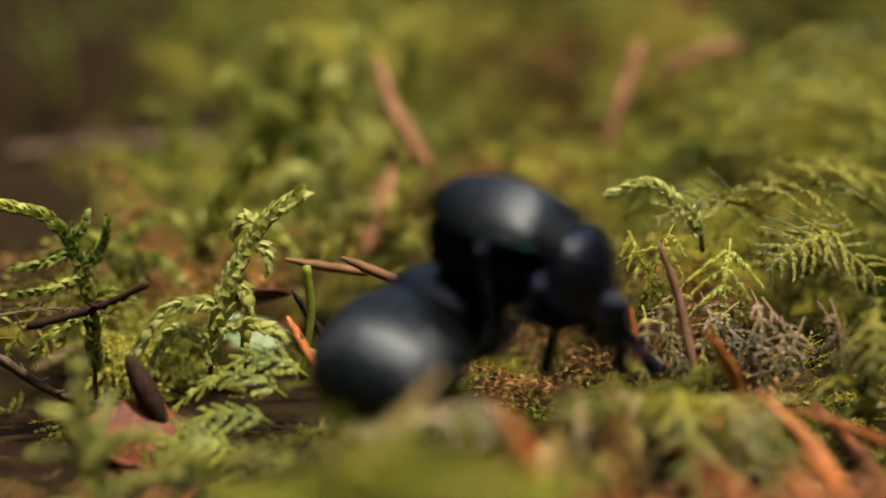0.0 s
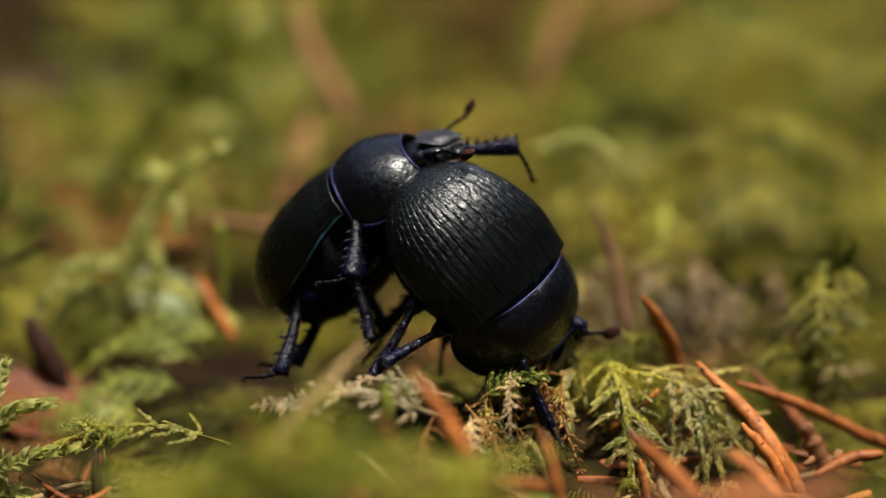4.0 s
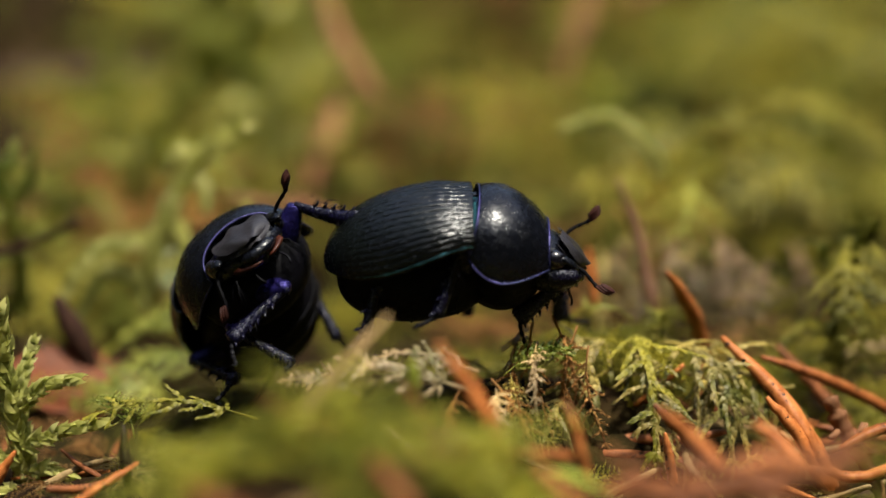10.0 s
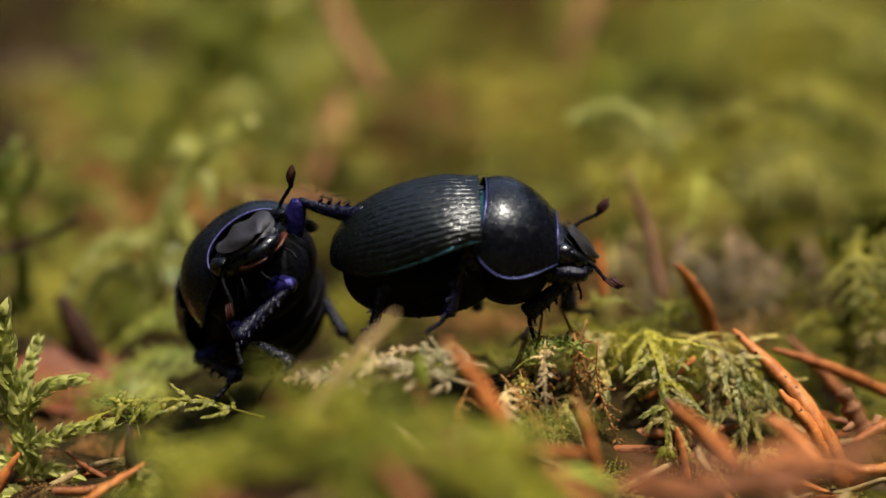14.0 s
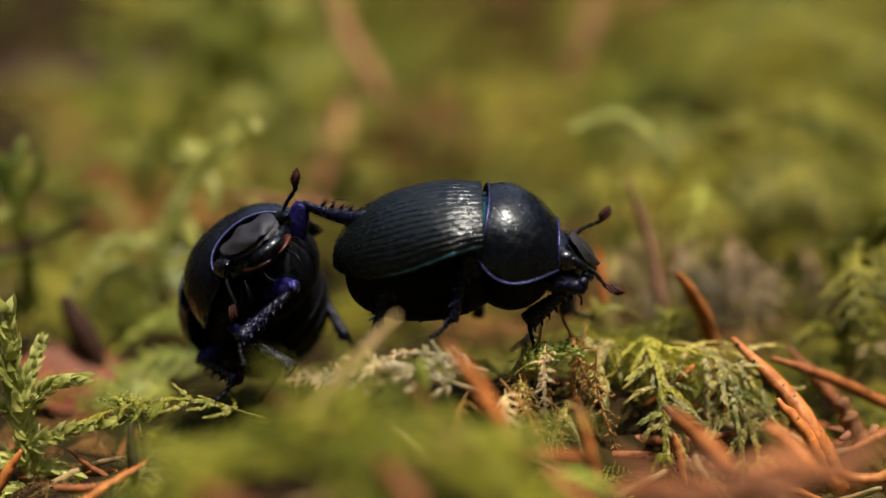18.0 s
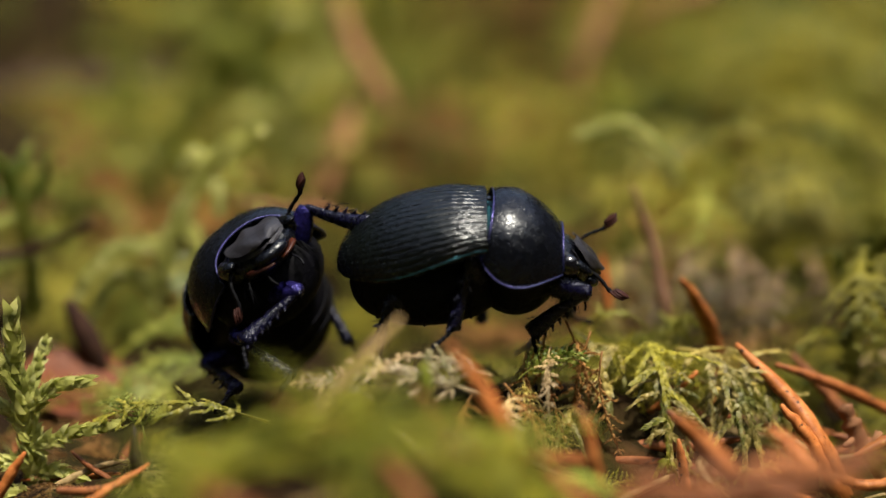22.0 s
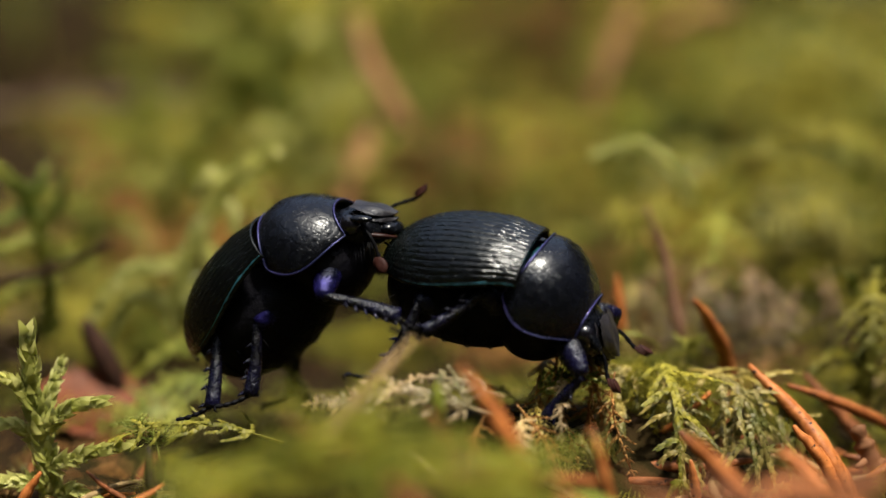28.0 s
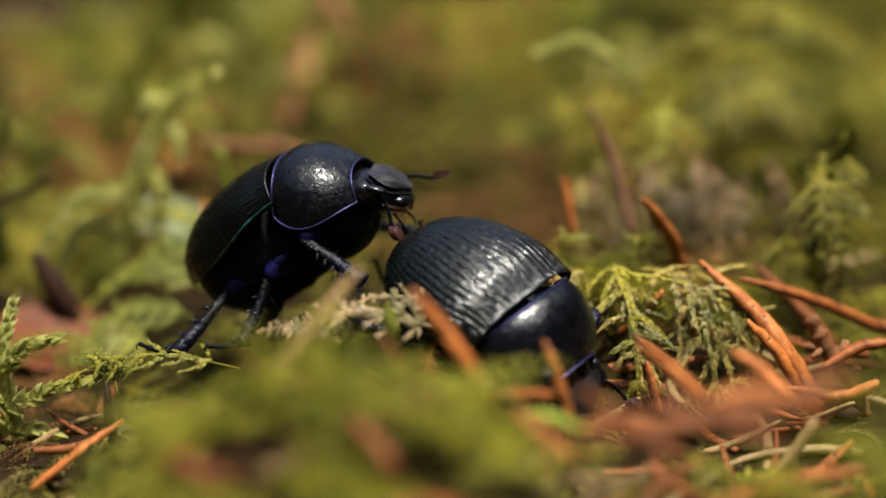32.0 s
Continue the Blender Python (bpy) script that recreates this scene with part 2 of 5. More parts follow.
def part(name, geo, material, parent, label=""):
    """One mesh under a thing or a part."""
    verts, faces = geo
    ob = new(name, mesh_of(name, verts, faces, material))
    ob.parent = parent
    if label:
        tagged(ob, label)
    return ob


def thing(name, geo, material, label, category, group="", kind="", at=(0, 0, 0)):
    verts, faces = geo
    ob = new(name, mesh_of(name, np.asarray(verts) - np.asarray(at), faces, material))
    ob.location = Vector(at) * MM
    return tagged(ob, label, category, group, kind)


def joined(geos):
    vs, fs, n = [], [], 0
    for v, f in geos:
        v, f = np.asarray(v, float), np.asarray(f, int)
        vs.append(v)
        fs.append(f + n)
        n += len(v)
    return np.concatenate(vs), np.concatenate(fs)


def unit(v):
    v = np.asarray(v, float)
    return v / (np.linalg.norm(v, axis=-1, keepdims=True) + 1e-12)


def spline(points, count):
    """A smooth line through the points."""
    p = np.asarray(points, float)
    if len(p) == 2:
        return p[0] + (p[1] - p[0]) * np.linspace(0, 1, count)[:, None]
    s = np.r_[0, np.cumsum(np.linalg.norm(np.diff(p, axis=0), axis=1))]
    q = np.concatenate([[2 * p[0] - p[1]], p, [2 * p[-1] - p[-2]]])
    out = []
    for d in np.linspace(0, s[-1], count):
        i = min(int(np.searchsorted(s, d, "right")) - 1, len(p) - 2)
        f = (d - s[i]) / (s[i + 1] - s[i])
        a, b_, c, e = q[i:i + 4]
        out.append(0.5 * (2 * b_ + (c - a) * f + (2 * a - 5 * b_ + 4 * c - e) * f**2 + (3 * b_ - a - 3 * c + e) * f**3))
    return np.array(out)


def tube(points, radii, sides=8, flat=1.0, up=(0, 0, 1)):
    """Quads round a line, closed at both ends by a small cap ring."""
    p = np.asarray(points, float)
    r = np.broadcast_to(np.asarray(radii, float), (len(p),))
    d = unit(np.gradient(p, axis=0))
    p = np.concatenate([p[:1] - d[:1] * r[0] * 0.3, p, p[-1:] + d[-1:] * r[-1] * 0.3])
    r = np.r_[r[0] * 0.15, r, r[-1] * 0.15]
    d = np.concatenate([d[:1], d, d[-1:]])
    ref = np.array(up, float)
    if abs(unit(d.mean(0)) @ ref) > 0.9:
        ref = np.array((1.0, 0, 0))
    side = unit(np.cross(d, ref))
    top = np.cross(side, d)
    a = np.linspace(0, 2 * np.pi, sides, endpoint=False)
    v = p[:, None] + r[:, None, None] * (np.cos(a)[None, :, None] * side[:, None] + flat * np.sin(a)[None, :, None] * top[:, None])
    return v.reshape(-1, 3), grid_faces(len(p), sides, True)


def grid_faces(rows, cols, wrap=False):
    i, j = np.meshgrid(np.arange(rows - 1), np.arange(cols if wrap else cols - 1), indexing="ij")
    k = (j + 1) % cols
    return np.stack([i * cols + j, i * cols + k, (i + 1) * cols + k, (i + 1) * cols + j], -1).reshape(-1, 4)


def ball(centre, radii, rows=14, cols=20, power=1.0):
    th, ph = np.linspace(0.02, np.pi - 0.02, rows), np.linspace(0, 2 * np.pi, cols, endpoint=False)
    s = np.sin(th)[:, None] ** power
    v = np.stack([np.cos(th)[:, None] * np.ones(cols), s * np.cos(ph), s * np.sin(ph)], -1)
    return v.reshape(-1, 3) * radii + centre, grid_faces(rows, cols, True)


# ---- ground ----
rng = np.random.default_rng(7)
WAVES = [(unit(rng.normal(size=2)), rng.uniform(0, 6.28), s) for s in (300, 210, 140, 90, 60, 44, 30, 21, 15)]
HUMPS = [(-3, 9, 3.6, 8, 5), (-14, 13, 2.5, 8, 5), (12, 3, 5.0, 9, 8), (2, 0, 5.2, 8, 6), (1, -11, 3.0, 9, 5), (-12, -20, 2.2, 5, 4), (-7.8, -31, 11.7, 11.5, 8), (2, -35, 5.0, 9, 7), (25, -44, 14.0, 8, 8),
         (16, -27, 3.5, 12, 6), (-16, -7, 3.0, 9, 5), (24, 40, 5.0, 16, 12), (-26, -44, 3, 14, 10)]


def ground_at(x, y):
    x, y = np.asarray(x, float), np.asarray(y, float)
    z = np.full(np.broadcast(x, y).shape, -5.5)
    for d, ph, s in WAVES:
        grow = np.clip(np.hypot(x, y - 10) / 120, 0.25, 3.0)
        z = z + np.sin((d[0] * x + d[1] * y) / s * 6.283 + ph) * s * 0.018 * np.clip(0.5 * grow + 2.2 * np.clip((y - 45) / 60, 0, 1), 0.12, 2.4)
    for cx, cy, h, rx, ry in HUMPS:
        z = z + h * np.exp(-((x - cx) / rx) ** 2 - ((y - cy) / ry) ** 2)
    return z


g = np.linspace(-1, 1, 241)
g = np.sinh(g * 7.6) / np.sinh(7.6) * 60000 + g * 130
gx, gy = np.meshgrid(g, g + 40, indexing="xy")
gz = ground_at(gx, gy)
far_out = np.clip((np.hypot(gx, gy) - 700) / 2000, 0, 1)
gz = gz * (1 - far_out) - 8 * far_out
ground = thing("ground", (np.stack([gx, gy, gz], -1).reshape(-1, 3), grid_faces(241, 241)), SOIL,
               "dark brown forest soil with moss and needle litter", "ground", kind="structure")


# unseen ring in place of woods, added so the shells' sides reflect dark
a_, h_ = np.meshgrid(np.linspace(0, 2 * np.pi, 181), np.linspace(0, 1, 9), indexing="ij")
# lower at the back, so open sky reflects along the shell tops
low_ = np.exp(-((a_ - 1.5) / 0.9) ** 2)
edge_ = (8600 + 1500 * np.sin(a_ * 7 + 1) + 900 * np.sin(a_ * 17) + 700 * np.sin(a_ * 41 + 2)) * (1.25 - 0.95 * low_)
edge_ = np.minimum(edge_, 13400)
away = 9000 + 500 * np.sin(a_ * 11) + 300 * np.sin(a_ * 29 + h_ * 5)
thing("backdrop", (np.stack([away * np.cos(a_), away * np.sin(a_), -40 + edge_ * h_], -1).reshape(-1, 3), grid_faces(181, 9)), DARK_RING,
      "dark spruce wood standing round the clearing", "woods", kind="structure")


# ---- moss ----
def leaves(base, along, normal, length, width, fine=False):
    """Small folded pointed leaves: two triangles each, or four with a cupped, recurved blade when fine."""
    side = unit(np.cross(normal, along))
    n_, w, L = unit(np.cross(along, side)), np.asarray(width)[:, None], np.asarray(length)[:, None]
    if not fine:
        mid = base + along * L * 0.4
        v = np.stack([base, mid + side * w + n_ * w * 0.5, base + along * L + n_ * L * 0.12, mid - side * w + n_ * w * 0.5], 1)
        k = np.arange(len(base))[:, None] * 4
        return v.reshape(-1, 3), np.concatenate([k + [0, 2, 1], k + [0, 3, 2]], 1).reshape(-1, 3)
    a, b_ = base + along * L * 0.3 + n_ * w * 0.1, base + along * L * 0.68 - n_ * L * 0.02
    v = np.stack([base, a + side * w + n_ * w * 0.7, a - side * w + n_ * w * 0.7, b_ + side * w * 0.6 + n_ * w * 0.45, b_ - side * w * 0.6 + n_ * w * 0.45,
                  base + along * L - n_ * L * 0.1], 1)
    k = np.arange(len(base))[:, None] * 6
    f = np.concatenate([k + [0, 2, 1], k + [1, 2, 4], k + [1, 4, 3], k + [3, 4, 5]], 1).reshape(-1, 3)
    return v.reshape(-1, 3), f


def thin(points, r0, r1):
    """A three-sided stem of triangles."""
    p = np.asarray(points)
    v, q = tube(p, np.linspace(r0, r1, len(p)), 3)
    return v, np.concatenate([q[:, [0, 1, 2]], q[:, [0, 2, 3]]])


def shoot(r, line, leaf, width, gap, splay, flat=False, n_ref=(0, 0, 1), fine=False, tip=0.65):
    """Leaves set along a line: in two rows when flat, else all round."""
    p = np.asarray(line)
    s = np.r_[0, np.cumsum(np.linalg.norm(np.diff(p, axis=0), axis=1))]
    k = max(int(s[-1] / gap), 2)
    d = np.linspace(0.03, 1, k) * s[-1]
    at = np.stack([np.interp(d, s, p[:, i]) for i in range(3)], 1)
    t = unit(np.stack([np.interp(d, s, np.gradient(p[:, i], s)) for i in range(3)], 1))
    ref = np.array(n_ref, float)
    a = unit(np.cross(t, ref + 1e-3))
    b_ = np.cross(a, t)
    turn = (np.arange(k) % 2) * np.pi + r.normal(0, 0.3, k) if flat else np.arange(k) * 2.4 + r.normal(0, 0.3, k)
    out = np.cos(turn)[:, None] * a + np.sin(turn)[:, None] * b_
    open_ = np.clip(splay + r.normal(0, 0.12, k), 0.1, 1.4)[:, None] * np.linspace(1.1, 0.55, k)[:, None]
    along = unit(t * np.cos(open_) + out * np.sin(open_))
    size = leaf * np.linspace(1.0, tip, k) * r.uniform(0.8, 1.2, k)
    face = np.broadcast_to(unit(ref), t.shape) + r.normal(0, 0.25, t.shape) if flat else unit(t * np.sin(open_) - out * np.cos(open_)) * -1
    return leaves(at, along, face, size, size * width, fine)


def frond(r, length, pairs, reach, leaf, arch=0.5, droop=0.5, gap=0.26, bare=0.12, splay=0.55, twig_r=0.08, broad=0.3, pieces=False, fine=False, ragged=0.0, flat=False):
    """A feathery moss frond that starts at the origin, runs along +x and bows down; side branches lie in its plane."""
    u = np.linspace(0, 1, 14)
    line = np.stack([length * (u - 0.12 * droop * u**3), length * 0.05 * np.sin(u * 4 + r.uniform(0, 6)), length * (arch * u - (arch + droop) * 0.75 * u**2.2)], 1)
    bits = [thin(line, 0.08 + twig_r, 0.06), shoot(r, line[2:], leaf, broad, gap, splay, fine=fine, flat=flat)]
    for i in range(pairs):
        f = bare + (1 - bare) * (i + 0.5) / pairs
        o = np.array([np.interp(f, u, line[:, k]) for k in range(3)])
        t = unit(np.array([np.interp(min(f + 0.04, 1), u, line[:, k]) - np.interp(max(f - 0.04, 0), u, line[:, k]) for k in range(3)]))
        across = unit(np.cross((0, 0, 1), t))
        for s in (-1, 1):
            if ragged and r.uniform() < 0.12 * ragged:
                continue
            m = r.uniform(1 - 0.35 * ragged, 1 + 0.1 * ragged) * reach * (0.35 + 0.65 * math.sin(math.pi * min(1, 0.25 + f * 0.8))) * r.uniform(0.75, 1.15)
            w = np.linspace(0, 1, 5)[:, None]
            go = across * s * 0.85 + t * (0.55 + r.normal(0, 0.3 * ragged)) + np.array((0, 0, r.normal(0.02, 0.15 + 0.3 * ragged)))
            b_ = o + m * (w * unit(go) + (t * 0.22 + r.normal(0, 0.16 * ragged + 1e-9, 3)) * w**2 + np.array((0, 0, -0.3 * droop)) * w**2)
            bits.append(joined([thin(b_, twig_r, twig_r * 0.4), shoot(r, b_, leaf * 0.85, broad, gap, splay, fine=fine, flat=flat, n_ref=np.cross(t, across) if flat else (0, 0, 1))]))
    return [joined(bits[:2])] + bits[2:] if pieces else joined(bits)


def sprig(r, height, leaf, arms, lean=0.3):
    """An upright shoot with leaves all round and short curved side arms; starts at the origin."""
    u = np.linspace(0, 1, 10)
    line = np.stack([height * lean * u**1.6, height * 0.06 * np.sin(3 * u), height * u], 1)
    bits = [thin(line, 0.2, 0.1), shoot(r, line[1:], leaf, 0.34, leaf * 0.2, 0.7)]
    for i in range(arms):
        f, a = 0.25 + 0.6 * (i + r.uniform(0, 1)) / arms, r.uniform(0, 6.28)
        o = np.array([np.interp(f, u, line[:, k]) for k in range(3)])
        w = np.linspace(0, 1, 6)[:, None]
        L = height * r.uniform(0.25, 0.42)
        b_ = o + L * (w * np.array((math.cos(a), math.sin(a), 0.35)) + w**2 * np.array((0, 0, -0.2)))
        bits += [thin(b_, 0.12, 0.06), shoot(r, b_, leaf * 0.85, 0.34, leaf * 0.2, 0.6)]
    return joined(bits)


def turned(azimuth, pitch, roll, scale):
    """Turn matrices for many pieces: roll about x, pitch up, then azimuth."""
    ca, sa, cp, sp, cr, sr = (f(v) for v in (azimuth, pitch, roll) for f in (np.cos, np.sin))
    o, i = np.zeros_like(ca), np.ones_like(ca)
    rz = np.stack([ca, -sa, o, sa, ca, o, o, o, i], -1).reshape(-1, 3, 3)
    ry = np.stack([cp, o, -sp, o, i, o, sp, o, cp], -1).reshape(-1, 3, 3)
    rx = np.stack([i, o, o, o, cr, -sr, o, sr, cr], -1).reshape(-1, 3, 3)
    return rz @ ry @ rx * np.asarray(scale)[:, None, None]


def spread(name, kinds, at, azimuth, pitch, scale, material, label):
    """Many copies of a few fronds, joined into one carpet."""
    pick = rng.integers(0, len(kinds), len(at))
    m = turned(azimuth, pitch, rng.normal(0, 0.35, len(at)), scale)
    bits = []
    for k, (v, f) in enumerate(kinds):
        mine = np.flatnonzero(pick == k)
        if not len(mine):
            continue
        vv = np.einsum("nij,vj->nvi", m[mine], v) + at[mine][:, None]
        ff = f[None] + (np.arange(len(mine)) * len(v))[:, None, None]
        bits.append((vv.reshape(-1, 3), ff.reshape(-1, 3)))
    return thing(name, joined(bits), material, label, "moss", kind="stuff")
r1 = np.random.default_rng(21)
FRONDS = [frond(r1, 15, 9, 4.6, 0.85, a, d, gap=0.34) for a, d in ((0.5, 0.5), (0.35, 0.9), (0.7, 0.7), (0.2, 0.3))]
COARSE = [frond(r1, 17, 8, 5.6, 1.5, a, d, gap=0.75) for a, d in ((0.5, 0.5), (0.8, 0.9), (0.3, 0.4))]
SPRIGS = [sprig(r1, 11, 1.0, k, q) for k, q in ((3, 0.2), (5, 0.5), (4, -0.3))]

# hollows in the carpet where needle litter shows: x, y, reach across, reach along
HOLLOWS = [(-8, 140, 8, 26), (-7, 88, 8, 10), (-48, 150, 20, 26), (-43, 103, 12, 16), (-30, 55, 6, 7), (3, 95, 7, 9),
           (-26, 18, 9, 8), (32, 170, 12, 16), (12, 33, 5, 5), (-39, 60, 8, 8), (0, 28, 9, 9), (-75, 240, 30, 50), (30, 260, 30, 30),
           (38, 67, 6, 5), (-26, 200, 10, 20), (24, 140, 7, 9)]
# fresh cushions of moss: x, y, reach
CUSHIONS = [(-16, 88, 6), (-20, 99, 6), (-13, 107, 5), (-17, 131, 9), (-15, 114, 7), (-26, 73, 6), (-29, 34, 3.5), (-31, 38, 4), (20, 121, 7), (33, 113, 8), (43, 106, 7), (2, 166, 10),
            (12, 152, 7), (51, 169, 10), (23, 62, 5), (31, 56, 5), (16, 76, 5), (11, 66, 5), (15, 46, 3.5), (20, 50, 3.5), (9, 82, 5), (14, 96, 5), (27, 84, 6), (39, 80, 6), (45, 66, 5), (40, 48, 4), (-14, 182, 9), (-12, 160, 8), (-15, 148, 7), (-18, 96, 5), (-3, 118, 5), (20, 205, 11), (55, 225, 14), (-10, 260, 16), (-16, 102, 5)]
RUSTY = [(-30, 56, 3, 3), (-27, 50, 3, 3), (-7, 132, 7, 22), (-8, 96, 6, 12), (4, 99, 8, 9), (-5, 76, 6, 6), (-29, 54, 5, 5), (12, 30, 10, 9), (32, 172, 9, 12), (38, 67, 5, 4), (8, 125, 5, 8), (15, 38, 6, 5)]


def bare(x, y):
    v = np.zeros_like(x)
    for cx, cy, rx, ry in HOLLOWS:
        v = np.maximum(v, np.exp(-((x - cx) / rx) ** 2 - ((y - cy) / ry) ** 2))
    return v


def scatter(count, y0, y1, half0, half1, keep):
    """Random ground places in a widening strip."""
    y = y0 + (y1 - y0) * rng.uniform(0, 1, count) ** 1.25
    x = rng.uniform(-1, 1, count) * (half0 + (half1 - half0) * (y - y0) / (y1 - y0))
    ok = keep(x, y)
    x, y = x[ok], y[ok]
    return np.stack([x, y, ground_at(x, y) - 0.6], 1)


def lumpy(x, y):
    return sum(np.sin((d[0] * x + d[1] * y) / s * 6.283 + ph) for d, ph, s in WAVES[3:8]) / 5


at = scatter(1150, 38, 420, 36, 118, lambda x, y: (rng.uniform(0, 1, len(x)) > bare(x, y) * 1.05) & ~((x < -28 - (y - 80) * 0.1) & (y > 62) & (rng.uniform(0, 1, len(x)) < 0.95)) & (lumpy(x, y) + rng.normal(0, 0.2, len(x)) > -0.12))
k = len(at)
spread("moss_carpet_far", COARSE, at, rng.uniform(0, 6.28, k), rng.normal(0.5, 0.35, k), rng.uniform(0.45, 1.2, k) * (1 + at[:, 1] / 320), MOSS_FAR,
       "olive green feather moss carpet on the forest floor")
at = scatter(240, 45, 300, 36, 90, lambda x, y: (bare(x, y) < 0.35) & (lumpy(x, y) > -0.1))
k = len(at)
spread("moss_shoots_far", SPRIGS, at, rng.uniform(0, 6.28, k), rng.normal(0, 0.2, k), rng.uniform(0.8, 1.6, k) * (1 + at[:, 1] / 500), MOSS_FRESH,
       "bright green upright moss shoots behind the beetles")
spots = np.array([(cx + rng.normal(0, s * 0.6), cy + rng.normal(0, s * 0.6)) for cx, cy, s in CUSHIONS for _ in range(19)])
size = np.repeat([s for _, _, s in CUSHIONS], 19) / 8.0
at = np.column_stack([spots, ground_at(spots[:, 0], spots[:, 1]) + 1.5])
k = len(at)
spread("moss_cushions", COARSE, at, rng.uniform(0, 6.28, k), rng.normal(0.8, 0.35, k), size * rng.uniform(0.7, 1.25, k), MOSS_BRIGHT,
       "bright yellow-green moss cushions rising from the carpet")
spots = np.array([(cx + rng.normal(0, a * 0.7), cy + rng.normal(0, b * 0.7)) for cx, cy, a, b in RUSTY for _ in range(int(8 + a * b * 0.25))])
at = np.column_stack([spots, ground_at(spots[:, 0], spots[:, 1]) + np.where(spots[:, 1] > 45, 1.5, -0.5)])
k = len(at)
spread("dead_moss_patches", COARSE, at, rng.uniform(0, 6.28, k), rng.normal(0.45, 0.3, k), rng.uniform(0.4, 0.8, k) * np.where(at[:, 1] > 45, 1.25, 0.9), MOSS_RUST,
       "rust-brown dead moss and litter between the green")
at = scatter(330, 4, 44, 34, 40, lambda x, y: (bare(x, y) < 0.5) & ~((np.hypot((x - 12) / 13, (y - 2) / 8) < 1) | ((np.abs(x + 6) < 14) & (y < 16)) | ((x < -11) & (y < 26) & (rng.uniform(0, 1, len(x)) < 0.75))))
k = len(at)
spread("moss_carpet_near", FRONDS, at, rng.uniform(0, 6.28, k), rng.normal(0.12, 0.25, k), rng.uniform(0.45, 0.85, k), MOSS_MID,
       "olive feather moss fronds round the beetles")
at = scatter(430, -24, 16, 32, 34, lambda x, y: ~((np.abs(x - 14) < 10) & (y > -9) & (y < 9) & (rng.uniform(0, 1, len(x)) < 0.5)) & (y > -22) & ~((x < -17) & (y > -14) & (rng.uniform(0, 1, len(x)) < 0.75)))
at = np.concatenate([at, scatter(150, -30, -9, 36, 33, lambda x, y: x < -19), scatter(120, -24, -2, 34, 34, lambda x, y: x < -19)])
k = len(at)
spread("moss_carpet_low", FRONDS, at, rng.uniform(0, 6.28, k), rng.normal(-0.12, 0.14, k), rng.uniform(0.3, 0.5, k), MOSS_WET,
       "low matted old moss under the beetles")
at = np.concatenate([scatter(170, -54, -34, 16, 18, lambda x, y: x < 6) - np.array((5, 0, 0)), scatter(620, -58, -20, 26, 30, lambda x, y: (bare(x, y) < 2) & (rng.uniform(0, 1, len(x)) < np.where((x > 7) & (x < 19), 0.35, 1.0)))])
at[:, 2] = ground_at(at[:, 0], at[:, 1]) - 0.6
k = len(at)
spread("moss_carpet_front", COARSE, at, rng.uniform(0, 6.28, k), rng.normal(0.4, 0.35, k), rng.uniform(0.24, 0.46, k), MOSS_FRONT,
       "yellow-green moss mound with scattered needles")


at = np.concatenate([scatter(90, 4, 15, 14, 16, lambda x, y: (x < 9)), scatter(50, -15, -4, 9, 9, lambda x, y: x > -5)])
k = len(at)
spread("moss_carpet_shade", FRONDS, at, rng.uniform(0, 6.28, k), rng.normal(0.05, 0.2, k), rng.uniform(0.25, 0.42, k), MOSS_MID,
       "matted dark moss in the beetles' shade")


at = np.concatenate([scatter(46, 6, 13, 5, 6, lambda x, y: x > -9) + np.array((13.5, 0, 0)), scatter(20, 3, 8, 3, 3, lambda x, y: x > -9) + np.array((13.5, 0, 0.3))])
at[:, 2] = ground_at(at[:, 0], at[:, 1]) + 1.7
k = len(at)
spread("moss_mound_top", FRONDS, at, rng.uniform(0, 6.28, k), rng.normal(0.25, 0.25, k), rng.uniform(0.3, 0.5, k), MOSS_MID,
       "olive moss on top of the mound behind the hanging fronds")


at = scatter(80, -6, 16, 9, 10, lambda x, y: x > -20) + np.array((-31, 0, 0))
at[:, 2] = ground_at(at[:, 0], at[:, 1]) - 0.3
k = len(at)
spread("dead_moss_litter", FRONDS, at, rng.uniform(0, 6.28, k), rng.normal(0.0, 0.2, k), rng.uniform(0.3, 0.5, k), MOSS_RUST,
       "brown dead moss and litter under the leafy plants")


def moss_frond(name, start, azimuth, pitch, roll, scale, material, label, seed, group="", **kw):
    """A single moss frond that stands out from the carpet."""
    opt = dict(fine=True, length=15, pairs=12, reach=4.2, leaf=0.6, arch=0.4, droop=0.6)
    opt.update(kw)
    bits = frond(np.random.default_rng(seed), pieces=True, **opt)
    m = turned(np.array([radians(azimuth)]), np.array([radians(pitch)]), np.array([radians(roll)]), [scale])[0]
    root = thing(name, (bits[0][0] @ m.T, bits[0][1]), material, label, "moss", group)
    root.location = Vector(start) * MM
    for v, f in bits[1:]:
        part("leafy_branch", (v @ m.T, f), material, root)
    return root


